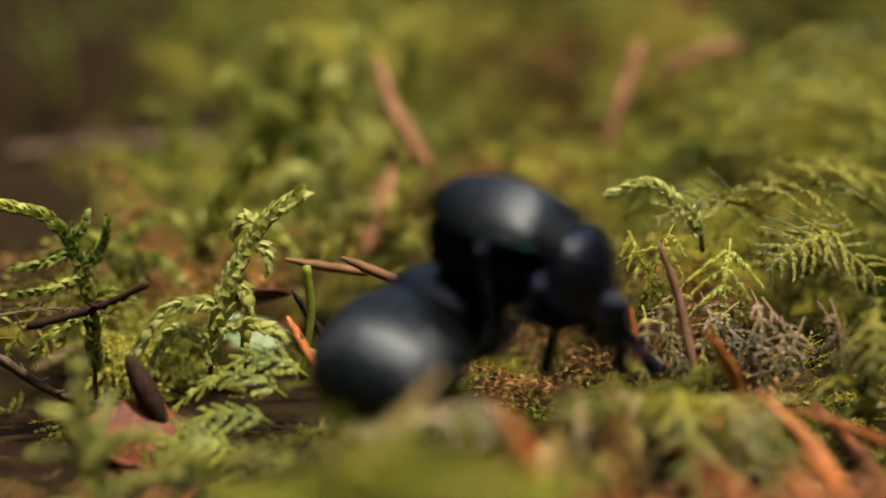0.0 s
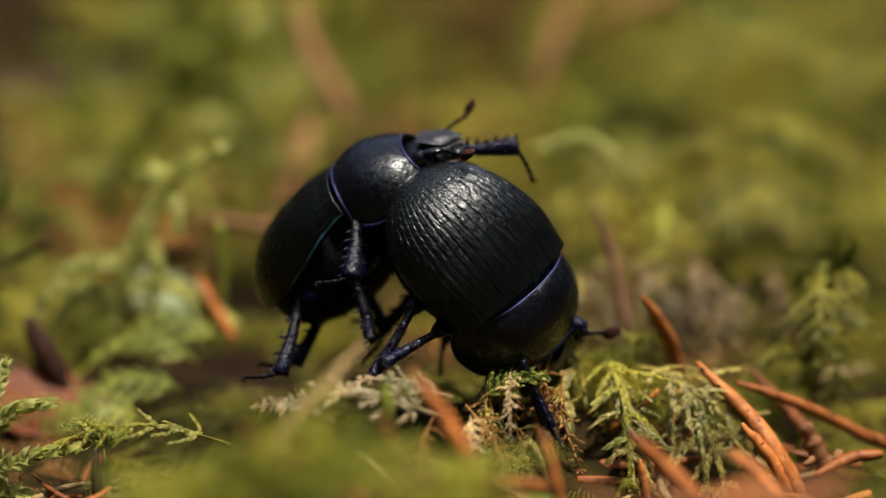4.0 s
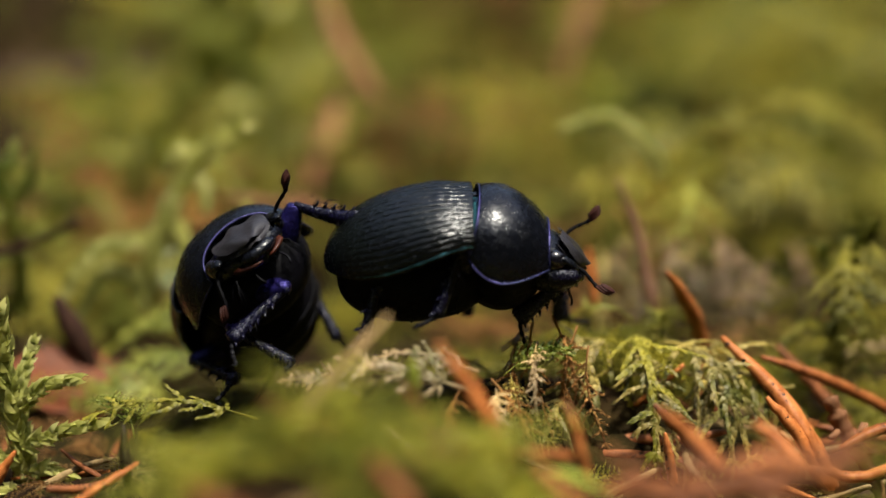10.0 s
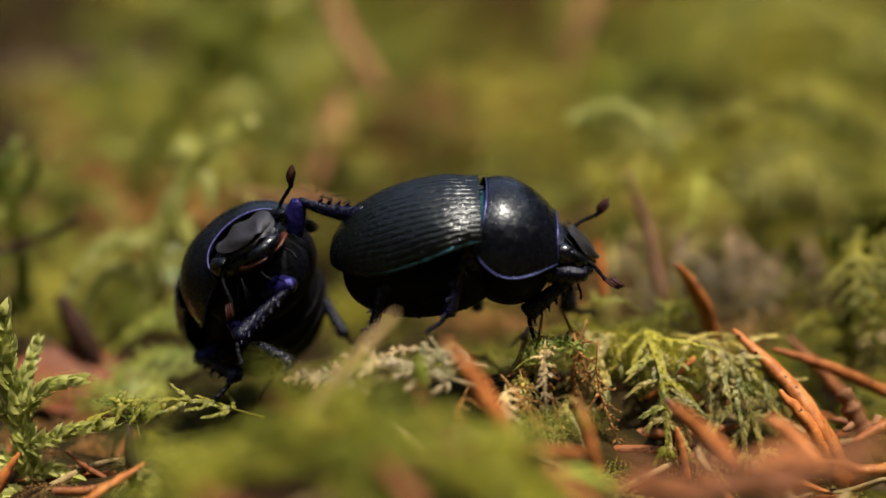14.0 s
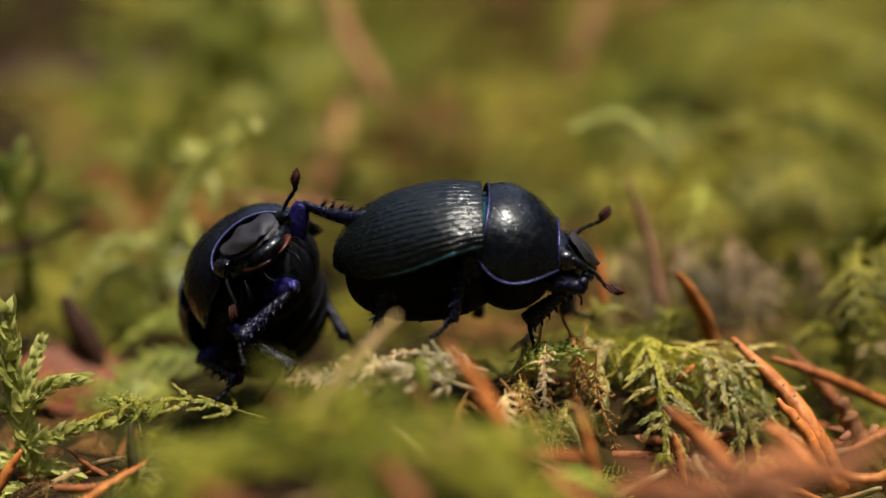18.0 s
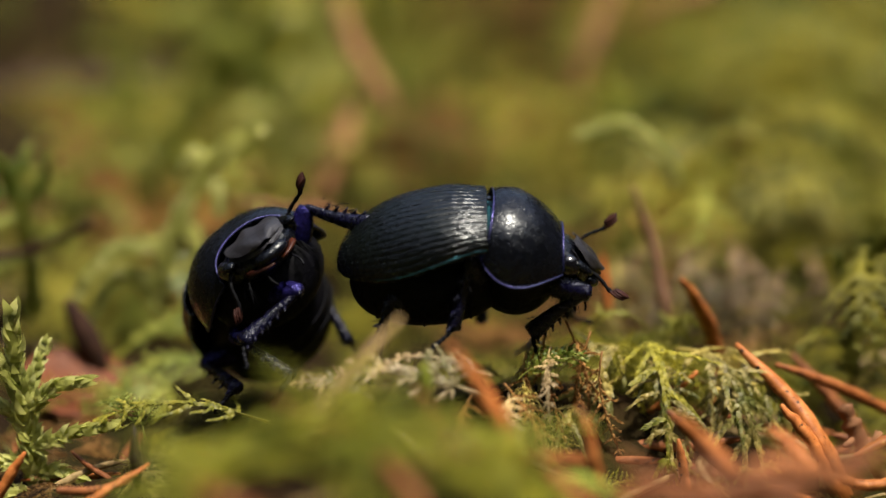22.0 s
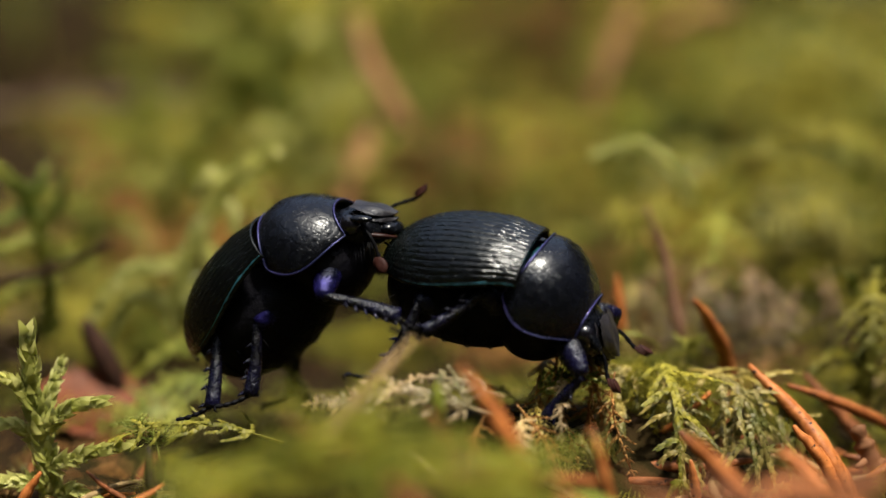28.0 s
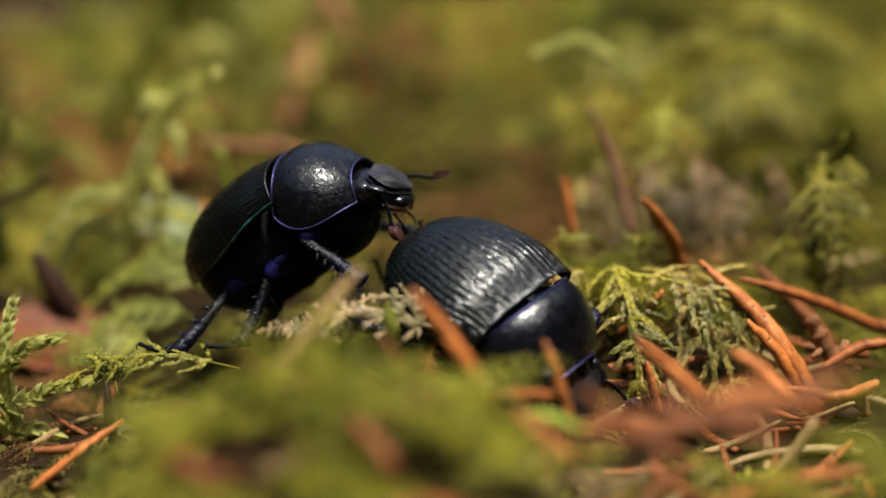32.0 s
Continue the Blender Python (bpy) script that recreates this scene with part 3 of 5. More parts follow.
# hanging fronds of the clump below the walking beetle's head
for i, (x, y, z, a, p, s) in enumerate([
        (13.8, 3.6, 2.0, -92, 0, 0.7), (15.2, 3.2, 1.7, -62, -2, 0.72), (12.2, 3.0, 1.8, -122, 0, 0.64), (16.6, 3.6, 1.3, -30, -2, 0.7),
        (10.8, 3.0, 2.0, -155, -4, 0.55), (13.2, 5.4, 2.6, 150, 8, 0.5), (14.0, 0.6, 0.9, -98, -16, 0.6), (16.8, 0.8, 0.4, -66, -18, 0.6),
        (11.2, 0.8, 0.6, -120, -18, 0.6), (18.8, 2.0, 0.4, -38, -12, 0.6), (14.4, 6.0, 1.9, 70, 3, 0.6), (9.0, -1.5, -0.4, -130, -20, 0.5),
        (13.0, 2.0, 1.8, -75, -6, 0.5), (17.6, 2.4, 0.9, -85, -10, 0.5)]):
    moss_frond("hanging_moss_frond", (x, y, z), a, p, 14 * math.sin(i * 2.3), s, MOSS_WET if i % 5 else MOSS_MID, "wet olive feather moss frond drooping over a mound", 40 + i,
               "fronds of the moss clump", droop=0.95, arch=0.35, leaf=1.1, reach=4.6, pairs=6, gap=0.16, splay=0.45, twig_r=0.15, broad=0.2, ragged=0.8, flat=True)
# frond lying along the front of the climber's feet
moss_frond("low_moss_frond", (-11.5, -5, -0.9), 184, 6, -24, 0.66, MOSS_MID, "pale green moss frond lying flat by a black needle stub", 61, droop=0.25, arch=0.15, length=17, pairs=7, leaf=0.9, reach=3.4, gap=0.17, broad=0.24, splay=0.36, ragged=0.6, flat=True)
moss_frond("low_moss_frond", (-19.5, -6, -2.2), 120, 30, 0, 0.4, MOSS_FRESH, "small yellow-green moss frond on brown litter", 62, leaf=0.9, gap=0.3)
# dead bleached fronds
for i, (p, a, pi, s) in enumerate([((2.2, -9.5, 2.4), 178, 4, 0.72), ((2.6, -8.5, 3.4), 182, 8, 0.42), ((6.3, 1.6, 3.4), -110, -20, 0.5), ((-4.7, -10.0, 2.0), 172, 12, 0.36), ((6.6, -3.2, 3.6), -100, -30, 0.4), ((3.4, -7, 1.4), -80, -20, 0.4)]):
    moss_frond("dead_moss_frond", p, a, pi, -50 if a > 90 else 30, s, MOSS_DEAD, "bleached dry straw-coloured moss frond", 70 + i, "dead moss fronds",
               reach=2.0, pairs=8, leaf=1.3, droop=0.3, arch=0.35, gap=0.2, splay=0.42, broad=0.17, twig_r=0.16, ragged=0.6, flat=True)
for i, (x, y, z, a, p, s) in enumerate([(6.4, -1.5, 4.4, -95, -50, 0.5), (7.6, -0.5, 4.6, -70, -55, 0.55), (8.8, -1.0, 4.0, -110, -60, 0.5), (5.2, -3.0, 3.0, -100, -45, 0.45), (9.8, -2.2, 3.0, -85, -55, 0.45), (3.6, -6.8, 2.2, -60, -35, 0.45), (1.6, -8.0, 1.8, -120, -30, 0.4)]):
    moss_frond("withered_moss_strand", (x, y, z), a, p, 20, s, MOSS_RUST, "withered brown moss strand hanging below the beetle", 200 + i, "withered moss strands",
               reach=2.6, pairs=8, leaf=0.9, droop=0.5, arch=0.1, gap=0.2, splay=0.5, broad=0.22, twig_r=0.12, ragged=0.9)
moss_frond("green_moss_tip", (4.1, -5.0, 1.9), 14, 28, 20, 0.34, MOSS_FRESH, "fresh green moss tip under the beetle's foreleg", 80, leaf=1.7, reach=4.5, gap=0.3, pairs=7, broad=0.24, splay=0.4, arch=0.3, droop=0.5)
moss_frond("green_moss_tip", (4.5, -5.0, 1.9), -70, -40, 0, 0.3, MOSS_WET, "olive moss tip hanging into a hollow", 81, leaf=1.3, reach=4, gap=0.5)
# fern-like fronds behind, beside the grey needle
FERN = dict(flat=True, leaf=0.66, reach=3.4, gap=0.16, broad=0.24, splay=0.5, ragged=0.2, twig_r=0.13, arch=0.12, droop=0.25, bare=0.04)
for i, (p, a, pi, ro, length, pairs) in enumerate([
        ((18.9, 25, 8.6), -88, -58, 0, 7.6, 5), ((14.6, 28.5, 9.0), -112, -42, 20, 8.0, 6), ((11.4, 30, 8.2), -60, -42, -25, 7.0, 6),
        ((24.4, 31, 8.2), -20, -20, 40, 9.0, 7), ((28.5, 32, 8.4), -130, -12, -35, 9.0, 7), ((21.8, 34, 9.6), -160, 4, -25, 9.0, 6)]):
    moss_frond("fern_moss_frond", p, a, pi, ro, 1.0, MOSS_FRESH if i == 0 else MOSS_FERN, "yellow-green fern-like moss frond with feathered side branches", 90 + i, "fern moss fronds",
               **{**FERN, "length": length, "pairs": pairs})
for i, (p, a, pi, length, reach) in enumerate([
        ((17.6, 35, 9.0), -4, 14, 15, 4.4), ((33, 36, 8.6), 176, 16, 14, 4.4), ((22, 44, 9.8), -12, 10, 17, 5.0), ((11.5, 38, 7.6), 12, 16, 13, 4.2), ((31, 15, 6), -120, -10, 10, 3.6), ((29.5, 13, 5.5), -95, -30, 9, 3.4),
        ((14, 70, 8.0), 14, 30, 20, 6.0), ((20, 60, 8.2), 24, 34, 19, 5.6), ((24, 78, 11.0), 8, 30, 24, 7.0), ((40, 64, 10.5), 165, 34, 20, 6.0), ((46, 78, 15), 170, 20, 22, 7.0), ((34, 56, 9.0), 40, 35, 16, 5.0), ((27, 50, 9), -30, 10, 14, 5.0)]):
    moss_frond("fern_moss_frond", p, a, pi, 8 * math.sin(i * 1.9), 1.0, MOSS_FERN if i < 6 or i in (8, 10, 12) else MOSS_MID,
               "large arching fern-like moss frond, yellow-green", 110 + i, "fern moss fronds",
               **{**FERN, "length": length, "pairs": 9, "reach": reach, "leaf": 0.19 * reach, "gap": 0.3, "arch": 0.45, "droop": 0.75})
# old brown strands matted below the ferns
for i in range(16):
    q = math.sin(i * 12.9)
    moss_frond("old_moss_strand", (12.0 + 0.95 * i, 21.5 + 2.5 * q, 4.0 + 1.2 * math.sin(i * 5.1)), -92 + 40 * math.sin(i * 7.7), -38 + 12 * q, 20 * q, 0.6, MOSS_BROWN if i % 4 else MOSS_WET,
               "old grey-brown moss strand matted below the ferns", 230 + i, "old moss strands", length=13, pairs=5, reach=3.2, leaf=0.9, droop=0.4, arch=0.2, gap=0.2, splay=0.45, broad=0.22, twig_r=0.15, ragged=0.7, flat=True)
# dry bristly strand and low fronds beside the pale twig
moss_frond("old_moss_strand", (-39.5, 20, 3.4), 4, 2, 20, 0.7, MOSS_BROWN, "dry bristly moss strand by a pale twig", 260, "old moss strands", length=15, pairs=5, reach=3.0, leaf=0.8, droop=0.1, arch=0.05, gap=0.5, splay=0.6, broad=0.15, twig_r=0.16, ragged=0.8)
for i, (p, a, pi, L) in enumerate([((-15.5, 15, -1.6), 178, 14, 9.5), ((-16.5, 12, -3.4), 172, 12, 9), ((-14, 17, -0.6), 186, 16, 8), ((-19, 10, -4.2), 200, 10, 7)]):
    moss_frond("low_moss_frond", p, a, pi, -20 - 8 * i, 1.0, MOSS_FRESH, "pale green moss frond arching over dark litter", 270 + i, "", **{**FERN, "length": L, "pairs": 7, "reach": 2.2, "leaf": 0.8, "arch": 0.45, "droop": 0.8})


# the leaves of the upright plants lie in two rows, open to the light side
VIEWED = (0.1, -0.9, 0.4)


def moss_sprig(name, base, pts, arms, leaf, material, label, seed):
    """An upright moss plant: a leafy main shoot and leafy arms, each a part."""
    r = np.random.default_rng(seed)
    root = tagged(new(name), label, "moss plant", "leafy moss plants")
    root.location = Vector(base) * MM
    o = np.array(base)
    main = spline(pts, 14) - o
    part("stem", thin(main, 0.24, 0.12), STEM, root, "reddish moss stem")
    part("leafy_shoot", joined([shoot(r, main[1:], leaf, 0.25, leaf * 0.1, 0.8, fine=True, tip=1.05), shoot(r, main[1:], leaf, 0.25, leaf * 0.1, 0.62, True, VIEWED, True, 0.95)]), material, root)
    for a in arms:
        b_ = spline(a, 8) - o
        part("leafy_branch", joined([thin(b_, 0.12, 0.05), shoot(r, b_, leaf * 0.85, 0.24, leaf * 0.15, 0.5, fine=True, tip=0.9), shoot(r, b_, leaf * 0.85, 0.24, leaf * 0.09, 0.55, True, VIEWED, True, 0.8)]), material, root)
    return root


moss_sprig("moss_plant", (-26.7, -3, -8), [(-26.7, -3, -8), (-27.2, -3, -3.3), (-27.9, -3, 1), (-28.2, -3, 4.9)],
           [[(-27.3, -3, -1.4), (-25.6, -3.6, 0.4), (-23.4, -4, 1.0)], [(-27.2, -3, -4), (-24.5, -4.5, -2.4), (-21.6, -5, -1.6)],
            [(-27, -3, -6), (-25.5, -4, -5), (-23.8, -5, -5.2)], [(-27.4, -3, -2), (-29, -3, -1), (-31, -3.4, -0.6)], [(-27.6, -3, 0), (-29, -3.4, 2), (-30, -4, 2.6)],
            [(-27, -3, -5), (-29, -4, -4.4), (-31, -5, -4.4)], [(-26.9, -3, -6.8), (-24.6, -4.4, -6.2), (-22.8, -5.4, -6.6)], [(-26.9, -3, -7), (-28.6, -4.6, -6.4), (-30.4, -5.6, -6.6)], [(-26.8, -3.2, -7.4), (-26.2, -5.4, -6.6), (-25.2, -7, -6.8)], [(-26.8, -3.2, -7.2), (-27.6, -5.6, -6.2), (-28.4, -7, -6.4)], [(-27.5, -3, -0.5), (-26.8, -2, 1.5), (-26.4, -1.6, 2.6)]],
           1.35, MOSS_PALE, "fresh green leafy moss plant beside a dead leaf", 101)
moss_sprig("moss_plant", (-22.6, 22, -3), [(-22.6, 22, -3), (-21.6, 22, 2), (-20.5, 22, 6), (-18.2, 23, 10), (-15.2, 23, 12.4)],
           [[(-21.3, 22, 4), (-25.2, 20, 4.0), (-28.3, 19, -0.2)], [(-20.5, 22, 6), (-19.3, 22, 4.6), (-19.5, 22, 0.4)],
            [(-19, 22.7, 9), (-17.8, 22.4, 8.2), (-17.5, 22, 6.8)], [(-18, 23, 10), (-19.5, 23.5, 10.4), (-20.4, 24, 9.2)], [(-21.6, 22, 2), (-18, 20, 2.6), (-13.5, 19.5, 0.2)],
            [(-21.8, 22, 1), (-25, 21, 1.8), (-27, 20, -1.5)]],
           1.4, MOSS_PALE, "arching bright green moss plant with drooping branches", 102)
moss_sprig("moss_plant", (-31.6, 22, -4), [(-31.6, 22, -4), (-31.6, 22, 2), (-32.2, 22, 6.6), (-34.4, 22, 10.6), (-39, 22, 12)],
           [[(-33, 22, 8.2), (-35, 21, 7.4), (-37.4, 21, 7.0)], [(-32, 22, 6.2), (-34.6, 21, 5.4), (-38, 21, 4.8)], [(-32, 22, 6.8), (-30.6, 22, 8.6), (-30.2, 22, 10.4)],
            [(-33.4, 22, 9), (-32.2, 22.5, 10), (-32, 23, 10.8)], [(-31.8, 22, 4), (-30, 21, 5), (-28.6, 21, 4.6)], [(-31.7, 22, 3), (-34, 21, 2.2), (-36, 20.5, 0.4)]],
           1.15, MOSS_FRESH, "olive moss plant with an arching red-brown stem", 103)
moss_sprig("moss_plant", (28.6, 12, -4), [(28.6, 12, -4), (28.4, 12, 1), (29.2, 12, 5), (30.4, 12, 7.6)],
           [[(28.4, 12, 0), (26.2, 11.5, 0.6), (24.6, 11, -0.4)], [(28.6, 12, 2.4), (30.4, 11, 3.4), (32, 10.5, 2.8)], [(28.8, 12, 3.6), (27.6, 12, 4.8), (27.2, 12, 5.8)], [(28.5, 12, -1.6), (26.6, 11, -1.8), (25.2, 10.6, -2.6)]],
           1.2, MOSS_FERN, "green leafy moss plant beside the ferns", 106)
moss_sprig("moss_plant", (17.4, 29.6, 6.6), [(17.4, 29.6, 6.6), (17.0, 29.4, 8.6), (15.8, 29, 10.4), (13.2, 30, 12.2), (10.2, 30, 11.4)], [], 1.0, MOSS_PALE, "curled yellow-green moss shoot", 107)
for k_, (bx, by, top, tilt_) in enumerate([(-19.5, 76, 15, 1.5), (-13, 84, 17, -1), (-24, 82, 17, 2), (-16, 66, 9, 1), (-10.5, 92, 15, 2)]):
    bz = float(ground_at(bx, by))
    moss_sprig("moss_plant", (bx, by, bz), [(bx, by, bz), (bx + tilt_ * 0.3, by, bz + (top - bz) * 0.5), (bx + tilt_, by, top)],
               [[(bx + tilt_ * 0.3, by, bz + (top - bz) * 0.45), (bx + 3.4, by - 1, bz + (top - bz) * 0.62), (bx + 5.0, by - 1, bz + (top - bz) * 0.5)],
                [(bx + tilt_ * 0.5, by, bz + (top - bz) * 0.65), (bx - 2.6, by - 1, bz + (top - bz) * 0.85), (bx - 4.2, by - 1, bz + (top - bz) * 0.78)]],
               2.6, MOSS_PALE if k_ % 2 else MOSS_FRESH, "tall bright green moss plant far back in the carpet", 120 + k_)
moss_sprig("moss_plant", (-27, 52, -4), [(-27, 52, -4), (-26, 52, 4), (-22, 52, 10)],
           [[(-26, 52, 2), (-30, 51, 5), (-34, 51, 3)], [(-25, 52, 5), (-21, 50, 5), (-18, 50, 2)]], 1.8, MOSS_FRESH, "bright green moss plant in the carpet behind", 104)
moss_sprig("moss_plant", (-34, 44, -4), [(-34, 44, -4), (-33, 44, 2), (-36, 43, 5)],
           [[(-33, 44, 1), (-30, 43, 3), (-27, 42, 1)]], 1.8, MOSS_FRESH, "bright green moss plant in the carpet behind", 105)


# ---- needles, twigs and leaves ----
def needle_geo(points, r, tip=0.35, sides=6, seed=0):
    p = spline(points, 14)
    u = np.linspace(0, 1, 14)
    rad = r * np.clip(tip + (1 - tip) * np.sin(np.clip(u * 3.2, 0, 1.571)), 0, 1) * (1 - 0.25 * np.clip(u - 0.85, 0, 1) / 0.15)
    rr = np.random.default_rng(seed)
    return tube(p + rr.normal(0, r * 0.05, p.shape), rad * rr.uniform(0.93, 1.07, 14), sides, flat=0.72)


NEEDLE_SEEDS = itertools.count()


def needle(pts, r, m, label):
    if max(q[1] for q in pts) < -10:
        # those in front of the moss mound stand well before the beetles
        pts = [tuple(e + (q - e) * 0.945 for q, e in zip(p, (0, -144, 43.5))) for p in pts]
        r *= 0.945
    thing("spruce_needle", needle_geo(pts, r * 1.15, seed=next(NEEDLE_SEEDS)), m, label, "needle", "fallen spruce needles", at=pts[-1])


needle([(15.5, 5.7, 5.9), (16.6, 6.5, 4.4), (18.0, 8.0, 1.5), (18.6, 8.5, -1)], 0.55, NEEDLE, "curved orange spruce needle with black specks")
needle([(18.8, 1.0, 2.7), (22.0, -1.0, -0.1), (24.0, -3.0, -2.5), (25.8, -4.0, -6.0)], 0.58, NEEDLE, "long curved orange spruce needle")
needle([(21.7, 2.6, 0.9), (26, 3.2, -0.7), (30.0, 4.0, -2.8), (34.5, 5.0, -5)], 0.55, NEEDLE, "orange spruce needle with black underside")
needle([(21.3, -3.0, -0.2), (23, -3.5, -2.0), (24.6, -4.0, -4.6)], 0.5, NEEDLE, "short orange spruce needle on moss")
needle([(-2.9, -15.0, 8.4), (-5.1, -16, 6.1), (-8.4, -17.4, 2.5)], 0.44, NEEDLE_PALE, "olive-tan dry needle sticking up from the moss")
needle([(0.0, -15.0, 6.8), (2.5, -16.0, 3.5), (5.2, -17.2, -1.8)], 0.56, NEEDLE, "orange-brown spruce needle standing before the beetles")
needle([(7.8, -11.0, 1.9), (8.3, -11.6, 0.8), (9.3, -12.0, -3)], 0.5, NEEDLE, "short upright orange-brown needle")
needle([(17.3, -3.0, -2.1), (16.5, -4.0, -4.8)], 0.42, NEEDLE_PALE, "short cream-tipped spruce needle")
needle([(-1.8, -18.0, 5.0), (-0.1, -19.0, 2.1), (1, -19.5, -1)], 0.42, NEEDLE_RED, "dull brown needle standing in moss")
needle([(0.5, -16.0, 3.1), (1.5, -16.0, 1.1), (2.6, -16, -1.6)], 0.42, NEEDLE_RED, "dull brown needle standing in moss")
needle([(-19.6, -9.0, -0.3), (-19.5, -9.4, -1.4), (-19.3, -10.0, -4.0)], 0.42, NEEDLE_BLACK, "charred black needle stub")
needle([(13.5, -9.0, 1.1), (15.3, -9, -0.6), (17.8, -9.0, -3.2)], 0.55, NEEDLE_RED, "red-brown spruce needle leaning on moss")
needle([(14.5, -6.0, -1.7), (15.2, -6.0, -5.2)], 0.42, NEEDLE, "short orange needle stub in moss")
needle([(7.6, -38.0, 5.3), (13.8, -37.0, 6.3), (21.0, -36.0, 6.6)], 0.55, NEEDLE_RED, "brown needle lying on top of others")
needle([(12.3, -30.0, 5.3), (15.5, -31.0, 3.9), (19.2, -32.0, 2.6)], 0.52, NEEDLE_RED, "brown needle lying on top of others")
needle([(9.1, -26.0, 4.1), (12.1, -27.0, 1.8), (14.5, -28.0, 0.3)], 0.5, NEEDLE_RED, "brown needle lying on top of others")
needle([(7.8, -22.0, 0.0), (11.7, -22.0, 0.6), (15.5, -22.0, 0.0)], 0.42, NEEDLE, "brown needle lying on top of others")
needle([(15.3, -30.0, 4.5), (19.0, -29.0, 4.5), (21.5, -29.0, 2.9)], 0.5, NEEDLE, "brown needle lying on top of others")
needle([(17.7, -34.0, 4.4), (20.1, -33.0, 5.8), (22.6, -32.0, 6.4)], 0.5, NEEDLE_RED, "brown needle lying on top of others")
needle([(13.1, -24.0, 0.4), (17.3, -23.0, 0.4), (20.2, -22.0, 0.7)], 0.45, NEEDLE_RED, "brown needle lying on top of others")
needle([(5.5, -24.0, 2.4), (7.0, -25.0, 1.1), (8.5, -26.0, -0.1)], 0.48, NEEDLE, "brown needle lying on top of others")
needle([(23.6, -14.0, -2.5), (21.1, -12.0, -0.3), (19.5, -11.0, 0.6)], 0.45, NEEDLE, "brown needle lying on top of others")
needle([(23.2, -8.0, -3.1), (26.5, -8.0, -3.9), (28.9, -8.0, -3.1)], 0.42, NEEDLE, "brown needle lying on top of others")
needle([(26.1, -4.0, -3.3), (28.4, -3.0, -2.5), (30.6, -3.0, -2.1)], 0.45, NEEDLE, "brown needle lying on top of others")
needle([(13.3, -14.0, 2.5), (15.0, -14.0, 1.1), (17.0, -15.0, -0.7)], 0.45, NEEDLE, "brown needle lying on top of others")
needle([(-12.8, -34.0, 4.4), (-10.9, -36.0, 4.2), (-9.5, -36.0, 3.4)], 0.6, NEEDLE_RED, "brown needle lying on top of others")
needle([(-3.7, -30.0, 4.8), (-1.9, -32.0, 3.6), (-1.3, -33.0, 2.5)], 0.5, NEEDLE_RED, "brown needle lying on top of others")
needle([(3.6, -15.0, -0.4), (5.6, -15.0, 0.0), (8.2, -14.0, -0.6)], 0.36, NEEDLE, "thin orange needle lying in moss")
needle([(23.5, 8.0, 0.2), (27.0, 6.0, -3.3), (28.4, 5, -5)], 0.5, NEEDLE_RED, "brown spruce needle under others")
needle([(25.2, 0.3, -3.2), (29.8, 0.0, -4.0)], 0.4, NEEDLE_RED, "dark red-brown needle under a twig")
needle([(27.9, 18.0, -4.0), (29.9, 18.0, -3.4), (34, 18.0, -2.5)], 0.4, NEEDLE_PALE, "straw-coloured needle lying on moss")
needle([(-26.6, -8.0, -2.5), (-27.7, -8.0, -4.2), (-29, -8.2, -6.4)], 0.46, NEEDLE, "orange needle tip by the moss plant")
needle([(-18.6, -9.9, -2.5), (-21.2, -12.0, -3.7), (-24, -13.6, -5.4)], 0.3, NEEDLE, "thin yellow-orange needle on litter")
needle([(12.9, 17.5, 9.9), (14.5, 17.0, 5.6), (15.6, 15.0, 0.4)], 0.5, NEEDLE_TAN, "grey-brown needle leaning upright behind the beetles")
needle([(10.7, 14.0, 5.6), (11.2, 13.0, 1.4)], 0.42, NEEDLE, "orange needle standing behind the beetles")
needle([(-16.7, 28.0, 6.2), (-10.1, 30.0, 4.6)], 0.5, STALK_BROWN, "pale orange needle lying on moss")
needle([(-12.0, 27.0, 6.6), (-7.2, 26.0, 4.8)], 0.5, STALK_BROWN, "pale orange needle lying on moss")
needle([(-15.9, 20.0, 3.4), (-13.2, 18.0, -0.8)], 0.42, NEEDLE, "orange needle with a black end")
needle([(-15.7, 22.0, 5.0), (-14.6, 22, 3.4), (-12.5, 22.0, 0.2)], 0.4, NEEDLE_BLACK, "dark brown needle leaning on moss")
needle([(-11.2, 72.0, 17), (-9.6, 69, 12.6), (-6.0, 66.0, 7)], 0.9, STALK_BROWN, "thick red-brown stalk behind the beetles")
needle([(-12.5, 62.0, -1), (-10.2, 66, 4.4), (-8.4, 70.0, 8.3)], 1.1, STALK_BROWN, "thick red-brown stalk behind the beetles")
needle([(11.5, 80.0, 5), (13.4, 82, 11), (15.8, 85.0, 17)], 0.9, STALK_BROWN, "tan stalk rising from far moss")
needle([(18.3, 95.0, 12), (22, 95, 14), (27.0, 95.0, 15.6)], 1.1, STALK_BROWN, "red-brown bark strip on far moss")

# loose litter: one needle shape, laid about many times
LITTER = [mesh_of("spruce_needle", *needle_geo([(-6, 0, 0), (-2, 0.5, 0.25), (2.5, 0.3, 0.2), (6.5, -0.8, 0)], 0.5, seed=90 + i), m) for i, m in enumerate((NEEDLE, NEEDLE_RED, NEEDLE_RED, NEEDLE_PALE))]
r2 = np.random.default_rng(5)
LITTER_SPOTS = [(x, y, s) for x, y, s in zip(r2.normal(21, 6, 60), r2.uniform(-34, 10, 60), r2.uniform(0.5, 0.9, 60)) if x > 13 or y < -14]
LITTER_SPOTS += [(x, y, s) for x, y, s in zip(r2.uniform(-32, 10, 34), r2.uniform(-26, 24, 34), r2.uniform(0.4, 0.8, 34)) if y < 6]
